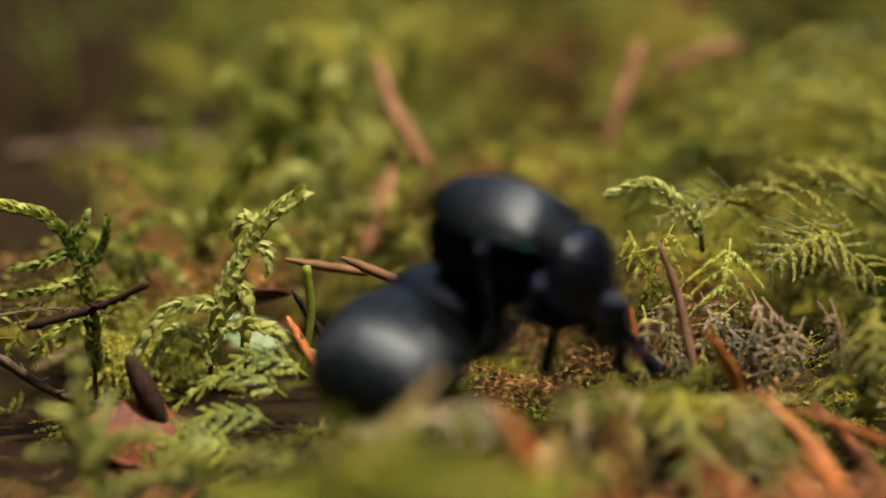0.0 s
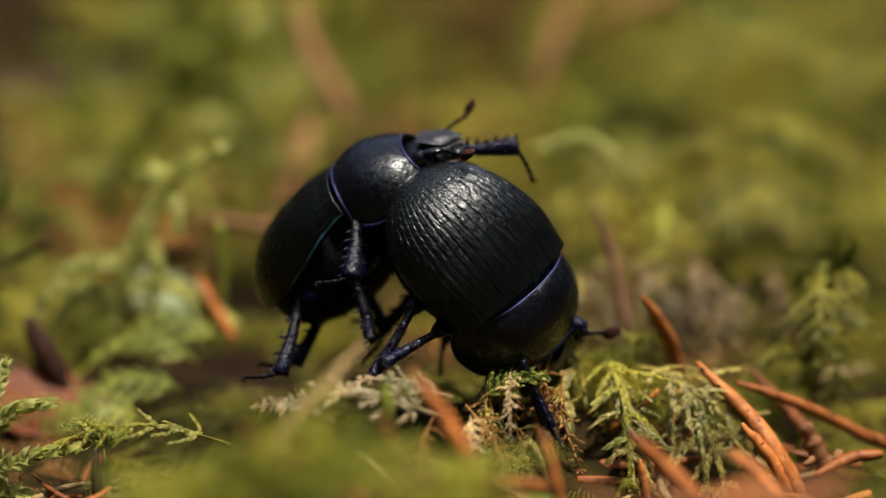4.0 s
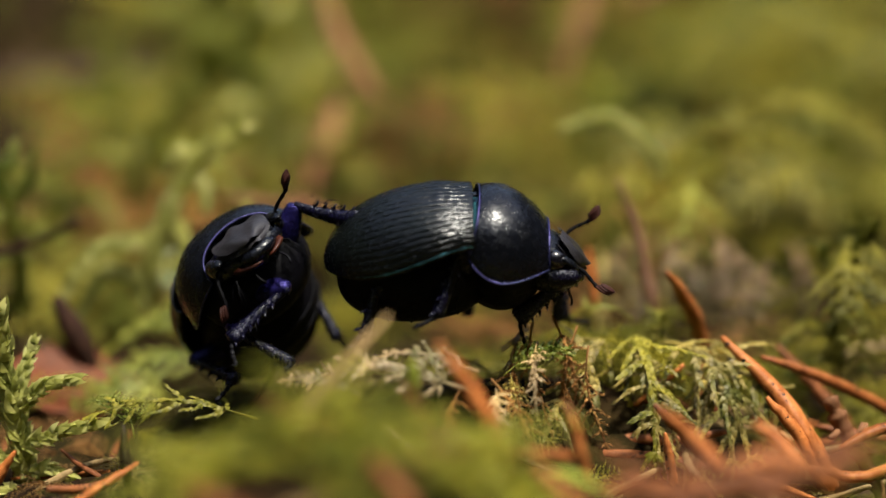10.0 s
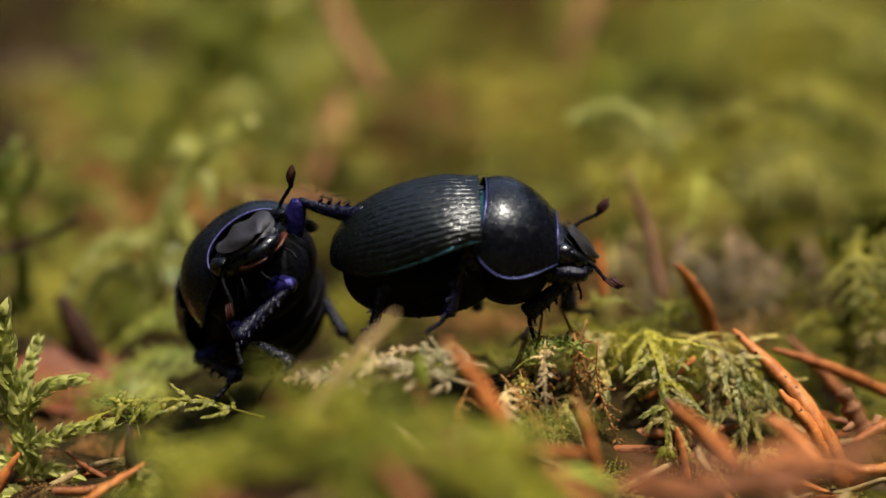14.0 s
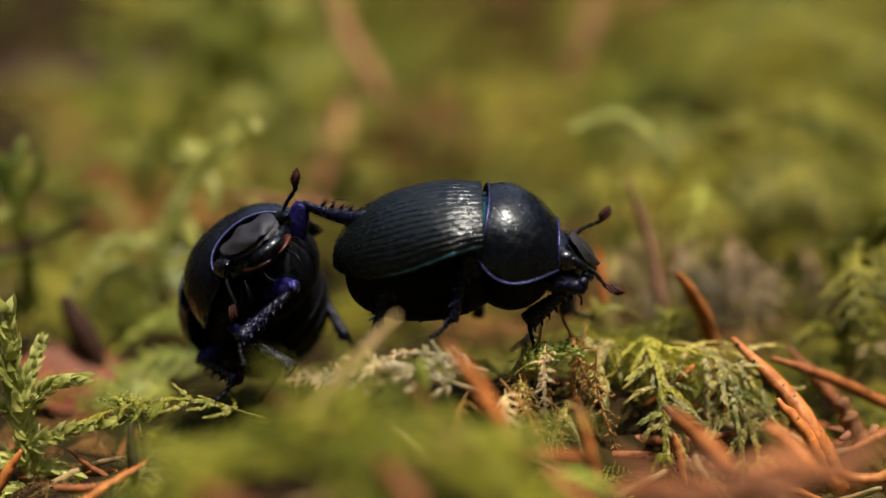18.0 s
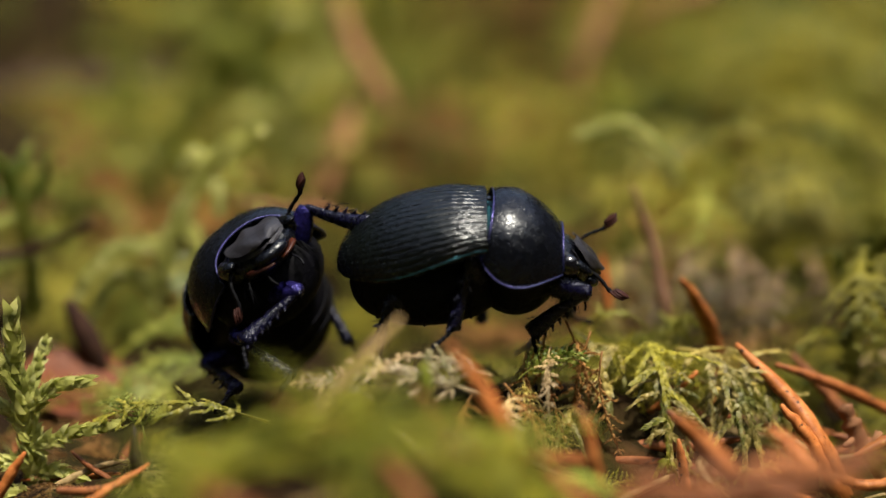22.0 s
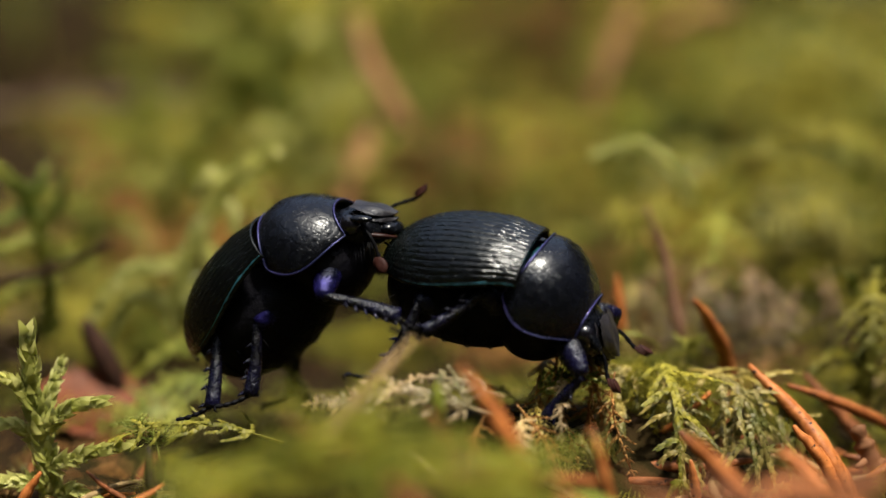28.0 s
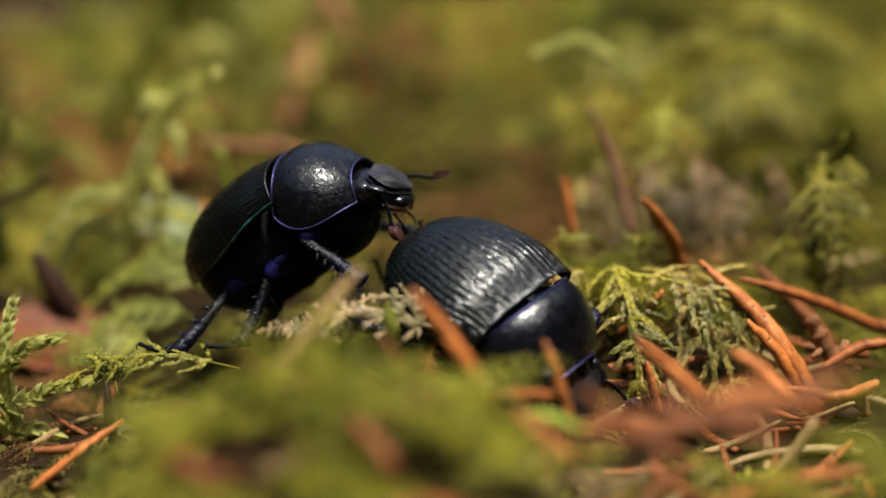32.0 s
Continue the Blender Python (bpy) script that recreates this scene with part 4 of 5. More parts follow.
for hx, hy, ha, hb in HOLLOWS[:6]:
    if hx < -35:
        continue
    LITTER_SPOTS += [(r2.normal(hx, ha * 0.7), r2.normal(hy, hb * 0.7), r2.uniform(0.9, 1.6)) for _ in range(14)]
LITTER_SPOTS += [(x, y, s) for x, y, s in zip(r2.uniform(-22, 12, 26), r2.uniform(-46, -26, 26), r2.uniform(0.4, 0.7, 26))]
for x, y, s in LITTER_SPOTS:
    ob = new("spruce_needle", LITTER[int(r2.integers(0, 4))])
    lift = 1.3 if y > 45 else 1.2 if y < -24 else 0.2
    tilt = r2.normal(0, 16) if y < 45 else r2.normal(0, 22)
    ob.matrix_world = pose(x * MM, y * MM, (float(ground_at(x, y)) + lift) * MM, r2.uniform(0, 360), tilt, r2.uniform(0, 360)) @ Matrix.Diagonal((s, s, s, 1))
    tagged(ob, "brown fallen spruce needle in the litter", "needle", "fallen spruce needles")


def twig(points, r, label, knots, seed, material=TWIG):
    """A dry twig with a bark skin and short broken side spurs."""
    rr = np.random.default_rng(seed)
    p = spline(points, 26)
    rad = r * (1 + 0.16 * rr.normal(size=26)) * np.linspace(1.0, 0.75, 26)
    root = tagged(new("twig"), label, "twig", "dry twigs")
    root.location = Vector(points[0]) * MM
    part("bark", tube(p - points[0], np.abs(rad), 9), material, root)
    for _ in range(knots):
        i = int(rr.integers(3, 23))
        d = unit(rr.normal(size=3) + (0, 0, 0.6))
        o = p[i] - points[0]
        part("spur", tube(np.array([o, o + d * r * 1.6, o + d * r * 2.6 + (0, 0, r * 0.3)]), [r * 0.5, r * 0.4, r * 0.25], 6), material, root)
    return root


twig([(-40, 19.5, 1), (-34.3, 22.0, -3.7), (-29.4, 24.0, -5.0)], 0.42, "pale grey dry twig across dark litter", 4, 1)
twig([(25.6, -2, -0.6), (26.6, -2.4, -2.6), (28.3, -3, -5.2), (29, -3.4, -7)], 0.6, "knobbly brown twig among needles", 6, 2, STALK_BROWN)
twig([(-53, 96, 3.2), (-42, 95, 4.6), (-31, 94, 5)], 0.9, "grey-brown fallen stick on far moss", 3, 3)
twig([(-36, 18, 3), (-31, 19, 4.2), (-26.5, 18.5, 6.3)], 0.36, "dark broken twig end leaning on moss", 4, 4, BUD)
twig([(16, 28, -1.5), (20, 27, -0.4), (25, 26, -2)], 0.45, "brown dry twig under fern moss", 7, 5)


def dead_leaf(name, centre, length, width, turn, tilt, curl, material, label, seed):
    """A curled leaf blade with thickness, a midrib and side veins."""
    rr = np.random.default_rng(seed)
    u, v = np.meshgrid(np.linspace(0, 1, 26), np.linspace(-1, 1, 15), indexing="ij")
    half = width * 0.5 * np.sin(np.pi * u**0.85) ** 0.7 * (1 + 0.05 * np.sin(u * 40 + seed))
    x, y = length * (u - 0.5), half * v
    z = curl * (v**2 * half * 0.5 + 0.4 * length * (u - 0.5) ** 2) + 0.1 * np.sin(u * 9 + v * 3 + seed)
    top = np.stack([x, y, z], -1).reshape(-1, 3)
    m = np.array(pose(0, 0, 0, tilt, 8, turn).to_3x3())
    f = grid_faces(26, 15)
    root = tagged(new(name), label, "leaf")
    root.location = Vector(centre) * MM
    blade = part("blade", (top @ m.T, f), material, root)
    blade.modifiers.new("thickness", "SOLIDIFY").thickness = 0.00018
    rib = np.stack([length * (np.linspace(-0.5, 0.5, 12)), np.zeros(12), curl * 0.4 * length * np.linspace(-0.5, 0.5, 12) ** 2 + 0.12], 1)
    part("midrib", tube(rib @ m.T, np.linspace(0.16, 0.05, 12), 6), material, root)
    for i in range(5):
        for s in (-1, 1):
            a = 0.18 + 0.13 * i
            q = np.linspace(0, 0.8, 5)
            uu = a + q * 0.16
            h = width * 0.5 * np.sin(np.pi * uu**0.85) ** 0.7
            vein = np.stack([length * (uu - 0.5), s * q * h, curl * (q**2 * h * 0.5 + 0.4 * length * (uu - 0.5) ** 2) + 0.12], 1)
            part("vein", tube(vein @ m.T, 0.05, 4), material, root)
    return root


dead_leaf("fallen_leaf", (-26.2, 13.0, -4.6), 10.5, 7.5, 12, 26, 0.2, LEAF_RED, "red-brown fallen leaf on dark litter", 1)
dead_leaf("fallen_leaf", (-20.8, 39, -3.0), 7.5, 4.2, 5, 32, 0.15, LEAF_PALE, "small pale green oval leaf lying on moss", 2)
dead_leaf("fallen_leaf", (-33, 62, -1.5), 11, 7, 60, 20, 0.25, LEAF_RED, "orange-brown fallen leaf far back in the moss", 3)
dead_leaf("fallen_leaf", (-21, 33, 1.5), 9, 3.6, 170, 30, 0.2, LEAF_RED, "reddish leaf fragment between moss plants", 4)
thing("bud_scale", tube(spline([(-27.9, 16, 1.2), (-26.6, 15.5, -1.2), (-25.1, 15, -4)], 12), 0.95 * np.sin(np.linspace(0.35, 2.6, 12)), 10), BUD,
      "dark brown bud husk leaning on a dead leaf", "husk", at=(-25.1, 15, -4))
thing("green_stalk", tube(spline([(-14.4, 21, 7.2), (-14.1, 21, 3.2), (-14.9, 21, -2)], 16), np.linspace(0.36, 0.28, 16), 9), STALK,
      "fresh green plant stalk with a blunt tip", "stalk", at=(-14.9, 21, -2))
thing("green_bud", tube(spline([(-1.4, -16, 3.6), (-1.45, -16, 5), (-1.5, -16, 6)], 10), 0.42 * np.sin(np.linspace(0.6, 2.9, 10)), 8), STALK,
      "pale green moss bud tip before the beetles", "bud", at=(-1.4, -16, 3.6))
for x, y in ((-24, -10), (-22.5, -12.5), (27.5, -4.5)):
    z = float(ground_at(x, y))
    thing("seed_husk", ball((x, y, z + 0.5), (0.9, 0.6, 0.55), 10, 14), BUD, "small dark seed husk in the litter", "husk", at=(x, y, z))
for i, (p0, p1, p2) in enumerate([((2, -24, -1), (6, -26, 2.6), (9, -30, 3)), ((-2, -26, 4), (3, -25, 4.2), (8, -22, 0.4))]):
    thing("grass_blade", tube(spline([p0, p1, p2], 12), np.sin(np.linspace(0.3, 2.9, 12)) * 0.7, 6, flat=0.18), STALK, "pale green grass blade bent over moss", "grass", at=p0)


# ---- beetles ----
def sm(x):
    x = np.clip(x, 0, 1)
    return x * x * (3 - 2 * x)


def elytron(side):
    """One wing case: a ribbed half dome from the shoulder to the tip."""
    u, a = np.meshgrid(np.linspace(0, 0.995, 90), np.linspace(0, 1, 150), indexing="ij")
    th = a * radians(102)
    wide = 5.3 * (1 - u**3.3) ** 0.52 * (0.9 + 0.1 * sm(u / 0.35))
    high = 4.4 * (1 - u**3.0) ** 0.58 * (0.945 + 0.055 * sm(u / 0.25))
    wander = 0.0025 * np.sin(u * 19 + a * 9) + 0.0015 * np.sin(u * 47 + 11 * np.sin(a * 40))
    rib = np.abs(np.sin((a + wander) * 15 * np.pi))
    groove = 0.095 * (np.minimum(rib, 0.75) - 0.7) * (0.9 + 0.15 * np.sin(u * 31 + a * 57)) * sm((0.97 - u) / 0.12) * sm(u / 0.04) * sm((0.93 - a) / 0.1)
    wave = 0.004 * np.sin(u * 60 + 5 * np.sin(a * 21)) * np.sin(a * 33 + 3 * np.sin(u * 13))
    k = 1 + (groove + wave) / 4.5
    y = wide * np.sin(th) ** 0.92 * k + 0.012
    edge_z = 0.95 - 1.7 * sm(u / 0.8) - 0.15 * u**2
    z = edge_z + (high - 0.75 - edge_z) * np.cos(np.minimum(th, radians(90))) ** 0.95 * k - 0.5 * np.maximum(th - radians(90), 0)
    x = -9.7 * u - 0.15 * np.sin(th) * (1 - u)
    v = np.stack([x, y * side, z], -1).reshape(-1, 3)
    f = grid_faces(90, 150)
    edge = np.stack([x[:, -10], (y[:, -18] + 0.06) * side, z[:, -18]], 1)
    return (v, f if side < 0 else f[:, ::-1]), edge


def smooth_interp(v, xs, ys):
    k = np.polyfit(xs, ys, 4)
    return np.polyval(k, v)


def pronotum_geo():
    v_, a = np.meshgrid(np.linspace(0, 1, 36), np.linspace(-1, 1, 61), indexing="ij")
    wide = smooth_interp(v_, [0, 0.12, 0.35, 0.6, 0.85, 1], [4.5, 4.85, 5.0, 4.65, 3.85, 3.1])
    top = smooth_interp(v_, [0, 0.1, 0.3, 0.6, 0.85, 1], [3.5, 3.7, 3.8, 3.4, 2.65, 2.05])
    low = smooth_interp(v_, [0, 0.12, 0.35, 0.6, 1], [-0.1, -0.75, -1.2, -1.0, -0.4])
    th = np.abs(a) * radians(90)
    y = wide * np.sin(th) ** 0.9 * np.sign(a)
    z = low + (top - low) * np.cos(th) ** 0.85
    x = 0.15 + 4.75 * v_ + 0.25 * np.sin(np.pi * v_) * np.abs(a) + 0.55 * (np.abs(a) ** 3) * (v_ - 0.5)
    dent = 0.025 * np.sin(y * 2.1 + 1) * np.sin(x * 2.7) * (1 - np.abs(a))
    z = z + dent
    p = np.stack([x, y, z], -1)
    loop = np.concatenate([p[:, -1], p[::-1][0:1, ::-1].reshape(-1, 3)[1:], p[::-1, 0][1:], p[0, :][1:]])
    return (p.reshape(-1, 3), grid_faces(36, 61)[:, ::-1]), loop * (1, 1.005, 1) + (0, 0, 0.02)


ATTACH = {"front": (2.6, 1.9, -2.0), "middle": (-0.6, 2.2, -2.5), "hind": (-3.0, 2.2, -2.6)}
BONES = {"front": (3.8, 4.9), "middle": (3.6, 4.6), "hind": (4.0, 5.3)}


def femur_geo(L):
    u = np.linspace(0, 1, 14)
    return tube(np.stack([L * u, 0 * u, 0.12 * np.sin(u * 3.1)], 1), 0.36 + 0.36 * np.sin(u * 2.9 + 0.1), 12, flat=1.25)


def tibia_geo(L, front):
    u = np.linspace(0, 1, 14)
    bits = [tube(np.stack([L * u, 0 * u, -0.15 * np.sin(u * 3.1)], 1), 0.24 + (0.3 if front else 0.2) * u**1.3, 10, flat=1.25)]
    for i in range(6 if front else 4):
        f = 0.3 + 0.68 * i / (5 if front else 3)
        o = np.array((L * f, 0, 0.32 * f + 0.12))
        bits.append(tube(np.stack([o, o + (0.22, 0, 0.36 + 0.08 * f)]), [0.15, 0.04], 8))
    return joined(bits)


def bristles_geo(L, seed, count=26):
    r = np.random.default_rng(seed)
    bits = []
    for _ in range(count):
        o = np.array((L * r.uniform(0.2, 1), r.normal(0, 0.25), r.normal(0, 0.3)))
        d = unit(np.array((0.9, r.normal(0, 0.9), r.normal(0, 0.9))))
        bits.append(tube(np.stack([o, o + d * r.uniform(0.5, 0.95)]), [0.035, 0.012], 4))
    return joined(bits)


def tarsus_geo(seed):
    r = np.random.default_rng(seed)
    p, bits = np.zeros(3), []
    d = unit(np.array((0.55, 0.0, 0.7)))
    for i in range(5):
        q = p + d * 0.52
        bits.append(tube(np.stack([p, (p + q) / 2, q]), [0.1, 0.17, 0.13], 8))
        p, d = q, unit(d + np.array((-0.06, r.normal(0, 0.06), 0.14)))
    for s in (-1, 1):
        c = p + np.array([(0, 0, 0), (0.22, 0.12 * s, 0.02), (0.36, 0.2 * s, -0.16)])
        bits.append(tube(c, [0.08, 0.06, 0.02], 6))
    return joined(bits)


SIDES = (("right", -1), ("left", 1))
PIVOT = Vector((0.1, 0, 2.2))


def beetle(label, seed, thigh_skin):
    """A dung beetle: the body is the thing; the fore body turns on it, and each leg in two joints."""
    root = tagged(new("dung_beetle"), label, "beetle", "dung beetles")
    parts = {}
    hull = ball((-4.0, 0, -1.5), (5.1, 4.5, 3.5), 24, 32, 0.7)
    abdomen = part("abdomen", hull, BELLY, root, "black glossy underside")
    for i in range(5):
        x = -7.4 + 1.5 * i
        a = np.linspace(radians(200), radians(340), 22)
        k = math.sqrt(max(0.0, 1 - ((x + 4.0) / 5.1) ** 2)) ** 0.7
        part("segment_ridge", tube(np.stack([np.full(22, x), 4.52 * k * np.cos(a), -1.5 + 3.52 * k * np.sin(a)], 1), 0.09, 6), BELLY, abdomen)
    for name, s in SIDES:
        geo, edge = elytron(s)
        wing = part("wing_case", geo, SHELL, root, "ribbed glossy black wing case")
        wing.modifiers.new("thickness", "SOLIDIFY").thickness = 0.00018
        part("margin", tube(edge[1:80], 0.13, 8), RIM_TEAL, wing, "blue-green shining margin")
    part("waist", ball((0.3, 0, 0.4), (1.6, 3.9, 2.3), 16, 24), RIM_TEAL, root, "blue-green shining waist between shield and wing cases")
    part("scutellum", ball((-0.2, 0, 3.08), (0.6, 0.5, 0.1), 8, 14), SHIELD, root)
    # fore body, built round its joint
    piv = np.array(PIVOT)
    geo, loop = pronotum_geo()
    fore = part("pronotum", (geo[0] - piv, geo[1]), SHIELD, root, "smooth domed black neck shield")
    fore.modifiers.new("thickness", "SOLIDIFY").thickness = 0.0002
    part("rim", tube(np.concatenate([loop, loop[:2]]) - piv, 0.075, 8), RIM_VIOLET, fore, "violet-blue shining rim")
    part("prosternum", (ball((2.4, 0, -1.0), (2.9, 4.2, 3.2), 18, 26)[0] - piv, ball((0, 0, 0), (1, 1, 1), 18, 26)[1]), BELLY, fore)
    tilt = np.array(Matrix.Rotation(radians(25), 3, "Y")) * 1.3
    hub = np.array((4.35, 0, 0.6))

    def head(name, g_, m, lab=""):
        return part(name, (np.asarray(g_[0]) @ tilt.T + hub - piv, g_[1]), m, fore, lab)

    head("head", joined([ball((0.8, 0, -0.25), (1.7, 2.1, 1.1), 18, 26), ball((0.2, 0, -0.6), (1.5, 1.9, 1.2), 14, 20)]), SHIELD, "black head with a flat front plate")
    u, v_ = np.meshgrid(np.linspace(0, 1, 14), np.linspace(-1, 1, 17), indexing="ij")
    half = 1.6 * (1 - (np.abs(u - 0.35) / 0.68) ** 2.2 * 0.75)
    plate = np.stack([0.75 + 2.2 * u - 0.35 * v_**2 * u, half * v_, 1.1 - 0.55 * u**1.6 - 0.22 * v_**2 + 0.08 * np.cos(v_ * 6) * np.cos(u * 5)], -1).reshape(-1, 3)
    head("clypeus", joined([(plate, grid_faces(14, 17)), (plate - (0, 0, 0.3), grid_faces(14, 17)[:, ::-1])]), PLATE, "flat grey-black front plate of the head")
    head("labrum", ball((2.5, 0, -0.25), (0.6, 1.05, 0.4), 10, 16), SHIELD)
    for name, s in SIDES:
        head("eye", ball((1.0, 1.95 * s, 0.05), (0.6, 0.45, 0.55), 12, 16), EYE)
        head("cheek", ball((1.45, 1.95 * s, 0.35), (0.75, 0.4, 0.22), 8, 12), SHIELD)
        head("mandible", tube(spline([(1.7, 1.3 * s, -0.5), (2.3, 1.25 * s, -0.55), (2.8, 0.7 * s, -0.65), (2.9, 0.25 * s, -0.7)], 10), np.linspace(0.28, 0.08, 10), 8, flat=0.7), JAW, "dark red-brown jaw")
        head("palp", tube(spline([(2.4, 0.8 * s, -0.9), (3.0, 0.9 * s, -1.3), (3.2, 0.8 * s, -1.6)], 8), 0.06, 6), BELLY)
        u = np.linspace(0, 1, 12)
        stalk = tube(np.stack([2.9 * u, 0.25 * np.sin(u * 3), 0.2 * np.sin(u * 5)], 1), 0.13 + 0.04 * np.cos(u * 38), 8)
        club = joined([ball((2.95 + 0.1 * i, 0.06 * i, 0.14 * (i - 1)), (0.55, 0.4, 0.12), 8, 12) for i in range(3)])
        parts["antenna", name] = (part("antenna", stalk, BELLY, fore, "thin black antenna"), part("antenna_club", club, CLUB, fore, "red-brown leaf-like antenna club"),
                                  Vector(np.array((1.5, 1.75 * s, 0.15)) @ tilt.T + hub - piv))
        hair = np.random.default_rng(seed + s)
        head("hair_fringe", joined([tube(np.stack([(0.4 + 1.8 * q, 1.7 * s, -0.8), (0.6 + 1.9 * q, 2.1 * s + hair.normal(0, 0.2), -1.9 + hair.normal(0, 0.2))]), [0.03, 0.008], 4) for q in np.linspace(0, 1, 22)]), BELLY)
    for pair in ("front", "middle", "hind"):
        L1, L2 = BONES[pair]
        for name, s in SIDES:
            fe = part("femur", femur_geo(L1), thigh_skin, root, "blue-black shining thigh")
            ti = part("tibia", tibia_geo(L2, pair == "front"), SHIN, root, "toothed black shin")
            part("bristles", bristles_geo(L2, seed + len(parts)), BELLY, ti)
            foot = part("tarsus", tarsus_geo(seed + 3 * len(parts)), BELLY, ti, "thin jointed foot with claws")
            foot.location = Vector((L2 * 0.97, 0, -0.1)) * MM
            parts[pair, name] = (fe, ti)
    parts["fore"] = fore
    return root, parts


WALKER, WALKER_PARTS = beetle("glossy blue-black dung beetle standing on moss, ribbed back", 300, SHIN)
CLIMBER, CLIMBER_PARTS = beetle("glossy black dung beetle with violet legs, rearing at the other beetle", 400, LIMB)

# the gripping foot bends down over the other beetle
for foot in CLIMBER_PARTS["front", "left"][1].children:
    if foot.name.startswith("tarsus"):
        foot.rotation_euler = (math.pi, 0, 0)

# seconds, place (mm) and turn (degrees) of the body, and how far the fore body bends down
WALKER_ROWS = [
    (0, 4.78, 1.50, 12.00, -4.8, 29.1, -9.3, 19.2),
    (1, 5.88, 0.68, 12.05, -18.3, 27.2, -15.1, 25.0),
    (2, 8.07, 0.48, 10.27, -10.7, 48.1, -20.8, 23.5),
    (2.5, 7.23, -0.11, 9.64, 13.7, 53.3, -10.1, 18.8),
    (3, 7.31, 1.25, 8.15, 40.2, 60.3, -7.4, 14.9),
    (3.5, 6.87, 0.38, 7.58, 47.2, 59.7, -7.0, 15.4),
    (5.5, 4.25, -1.66, 8.30, 44.9, 12.1, 5.0, 7.7),
    (6, 4.44, -2.94, 8.42, 41.8, 11.2, -1.4, 8.6),
    (6.5, 3.56, -2.35, 8.92, 22.6, 11.8, 0.5, 1.9),
    (7, 3.00, -2.01, 9.52, 11.3, 4.3, -1.9, 5.2),
    (9, 2.53, -1.09, 9.70, 2.93, -3.30, 0.72, 10.97),
    (9.5, 2.37, -1.18, 9.75, 2.23, -3.50, 1.12, 12.27),
    (23.5, 2.37, -1.18, 9.75, 2.23, -3.50, 1.12, 12.27),
    (25, 1.60, 0.21, 9.73, -11.80, -20.18, 4.53, 25.38),
    (26, 2.83, -0.57, 9.15, -14.39, -9.16, 4.85, 27.04),
    (28.5, 4.74, -2.52, 8.28, -0.1, 16.7, -18.8, 17.3),
    (29, 5.26, -5.35, 6.72, -1.7, 21.4, -24.0, 13.9),
    (29.5, 4.68, -6.22, 5.94, 10.5, 29.6, -24.9, 11.7),
    (30, 5.60, -7.35, 4.20, 16.0, 39.0, -27.0, 20.0),
    (31, 6.10, -7.20, 2.95, 21.0, 37.0, -28.0, 21.0),
    (32, 6.40, -7.20, 1.45, 17.0, 31.5, -35.0, 19.0),
]
CLIMBER_ROWS = [
    (0, -4.72, 1.26, 6.41, 10.8, -9.3, 56.1, -21.7),
    (1, -3.95, 1.27, 7.03, 15.4, -16.1, 53.0, -15.0),
    (2, -1.58, 1.92, 8.42, 30.1, -22.0, 43.3, -2.6),
    (2.5, -0.57, 2.95, 10.53, 11.2, -21.9, 25.2, -3.6),
    (3, 0.45, 3.99, 12.64, -7.1, -27.3, 7.7, -4.7),
    (3.5, -0.79, 5.56, 12.98, -4.2, -33.9, 7.5, -1.1),
    (4.5, -6.36, 4.69, 10.65, 19.0, -44.0, -49.4, -0.3),
    (5.5, -11.94, 3.82, 8.33, 42.3, -34.1, -106.4, 0.6),
    (6, -11.58, 2.37, 7.70, 40.2, -34.7, -96.4, 7.0),
    (7, -11.67, 2.53, 6.58, 39.0, -40.1, -85.4, 11.1),
    (9, -12.86, 2.48, 6.68, 42.1, -39.9, -89.2, 8.2),
    (9.5, -13.04, 2.48, 6.45, 43.0, -39.4, -88.3, 7.9),
    (23.7, -13.04, 2.48, 6.45, 43.0, -39.4, -88.3, 7.9),
    (24.5, -12.24, 0.21, 7.31, 34.90, -42.30, -67.40, 12.50),
    (25, -10.52, -2.01, 6.51, 15.03, -44.06, -60.00, 9.65),
    (26, -10.65, -0.49, 9.28, 2.76, -53.36, -33.50, 20.62),
    (28.5, -11.08, 1.54, 9.58, -7.36, -40.21, -10.03, 12.14),
    (29, -10.77, 1.70, 9.53, -5.26, -39.21, -11.13, 14.34),
    (30, -8.84, 1.95, 8.40, -6.64, -38.63, -15.45, 11.30),
    (31, -7.62, 2.26, 8.66, -1.38, -40.06, -15.90, 21.04),
    (32, -6.95, 2.05, 7.88, -6.33, -30.36, -13.81, 17.75),
]
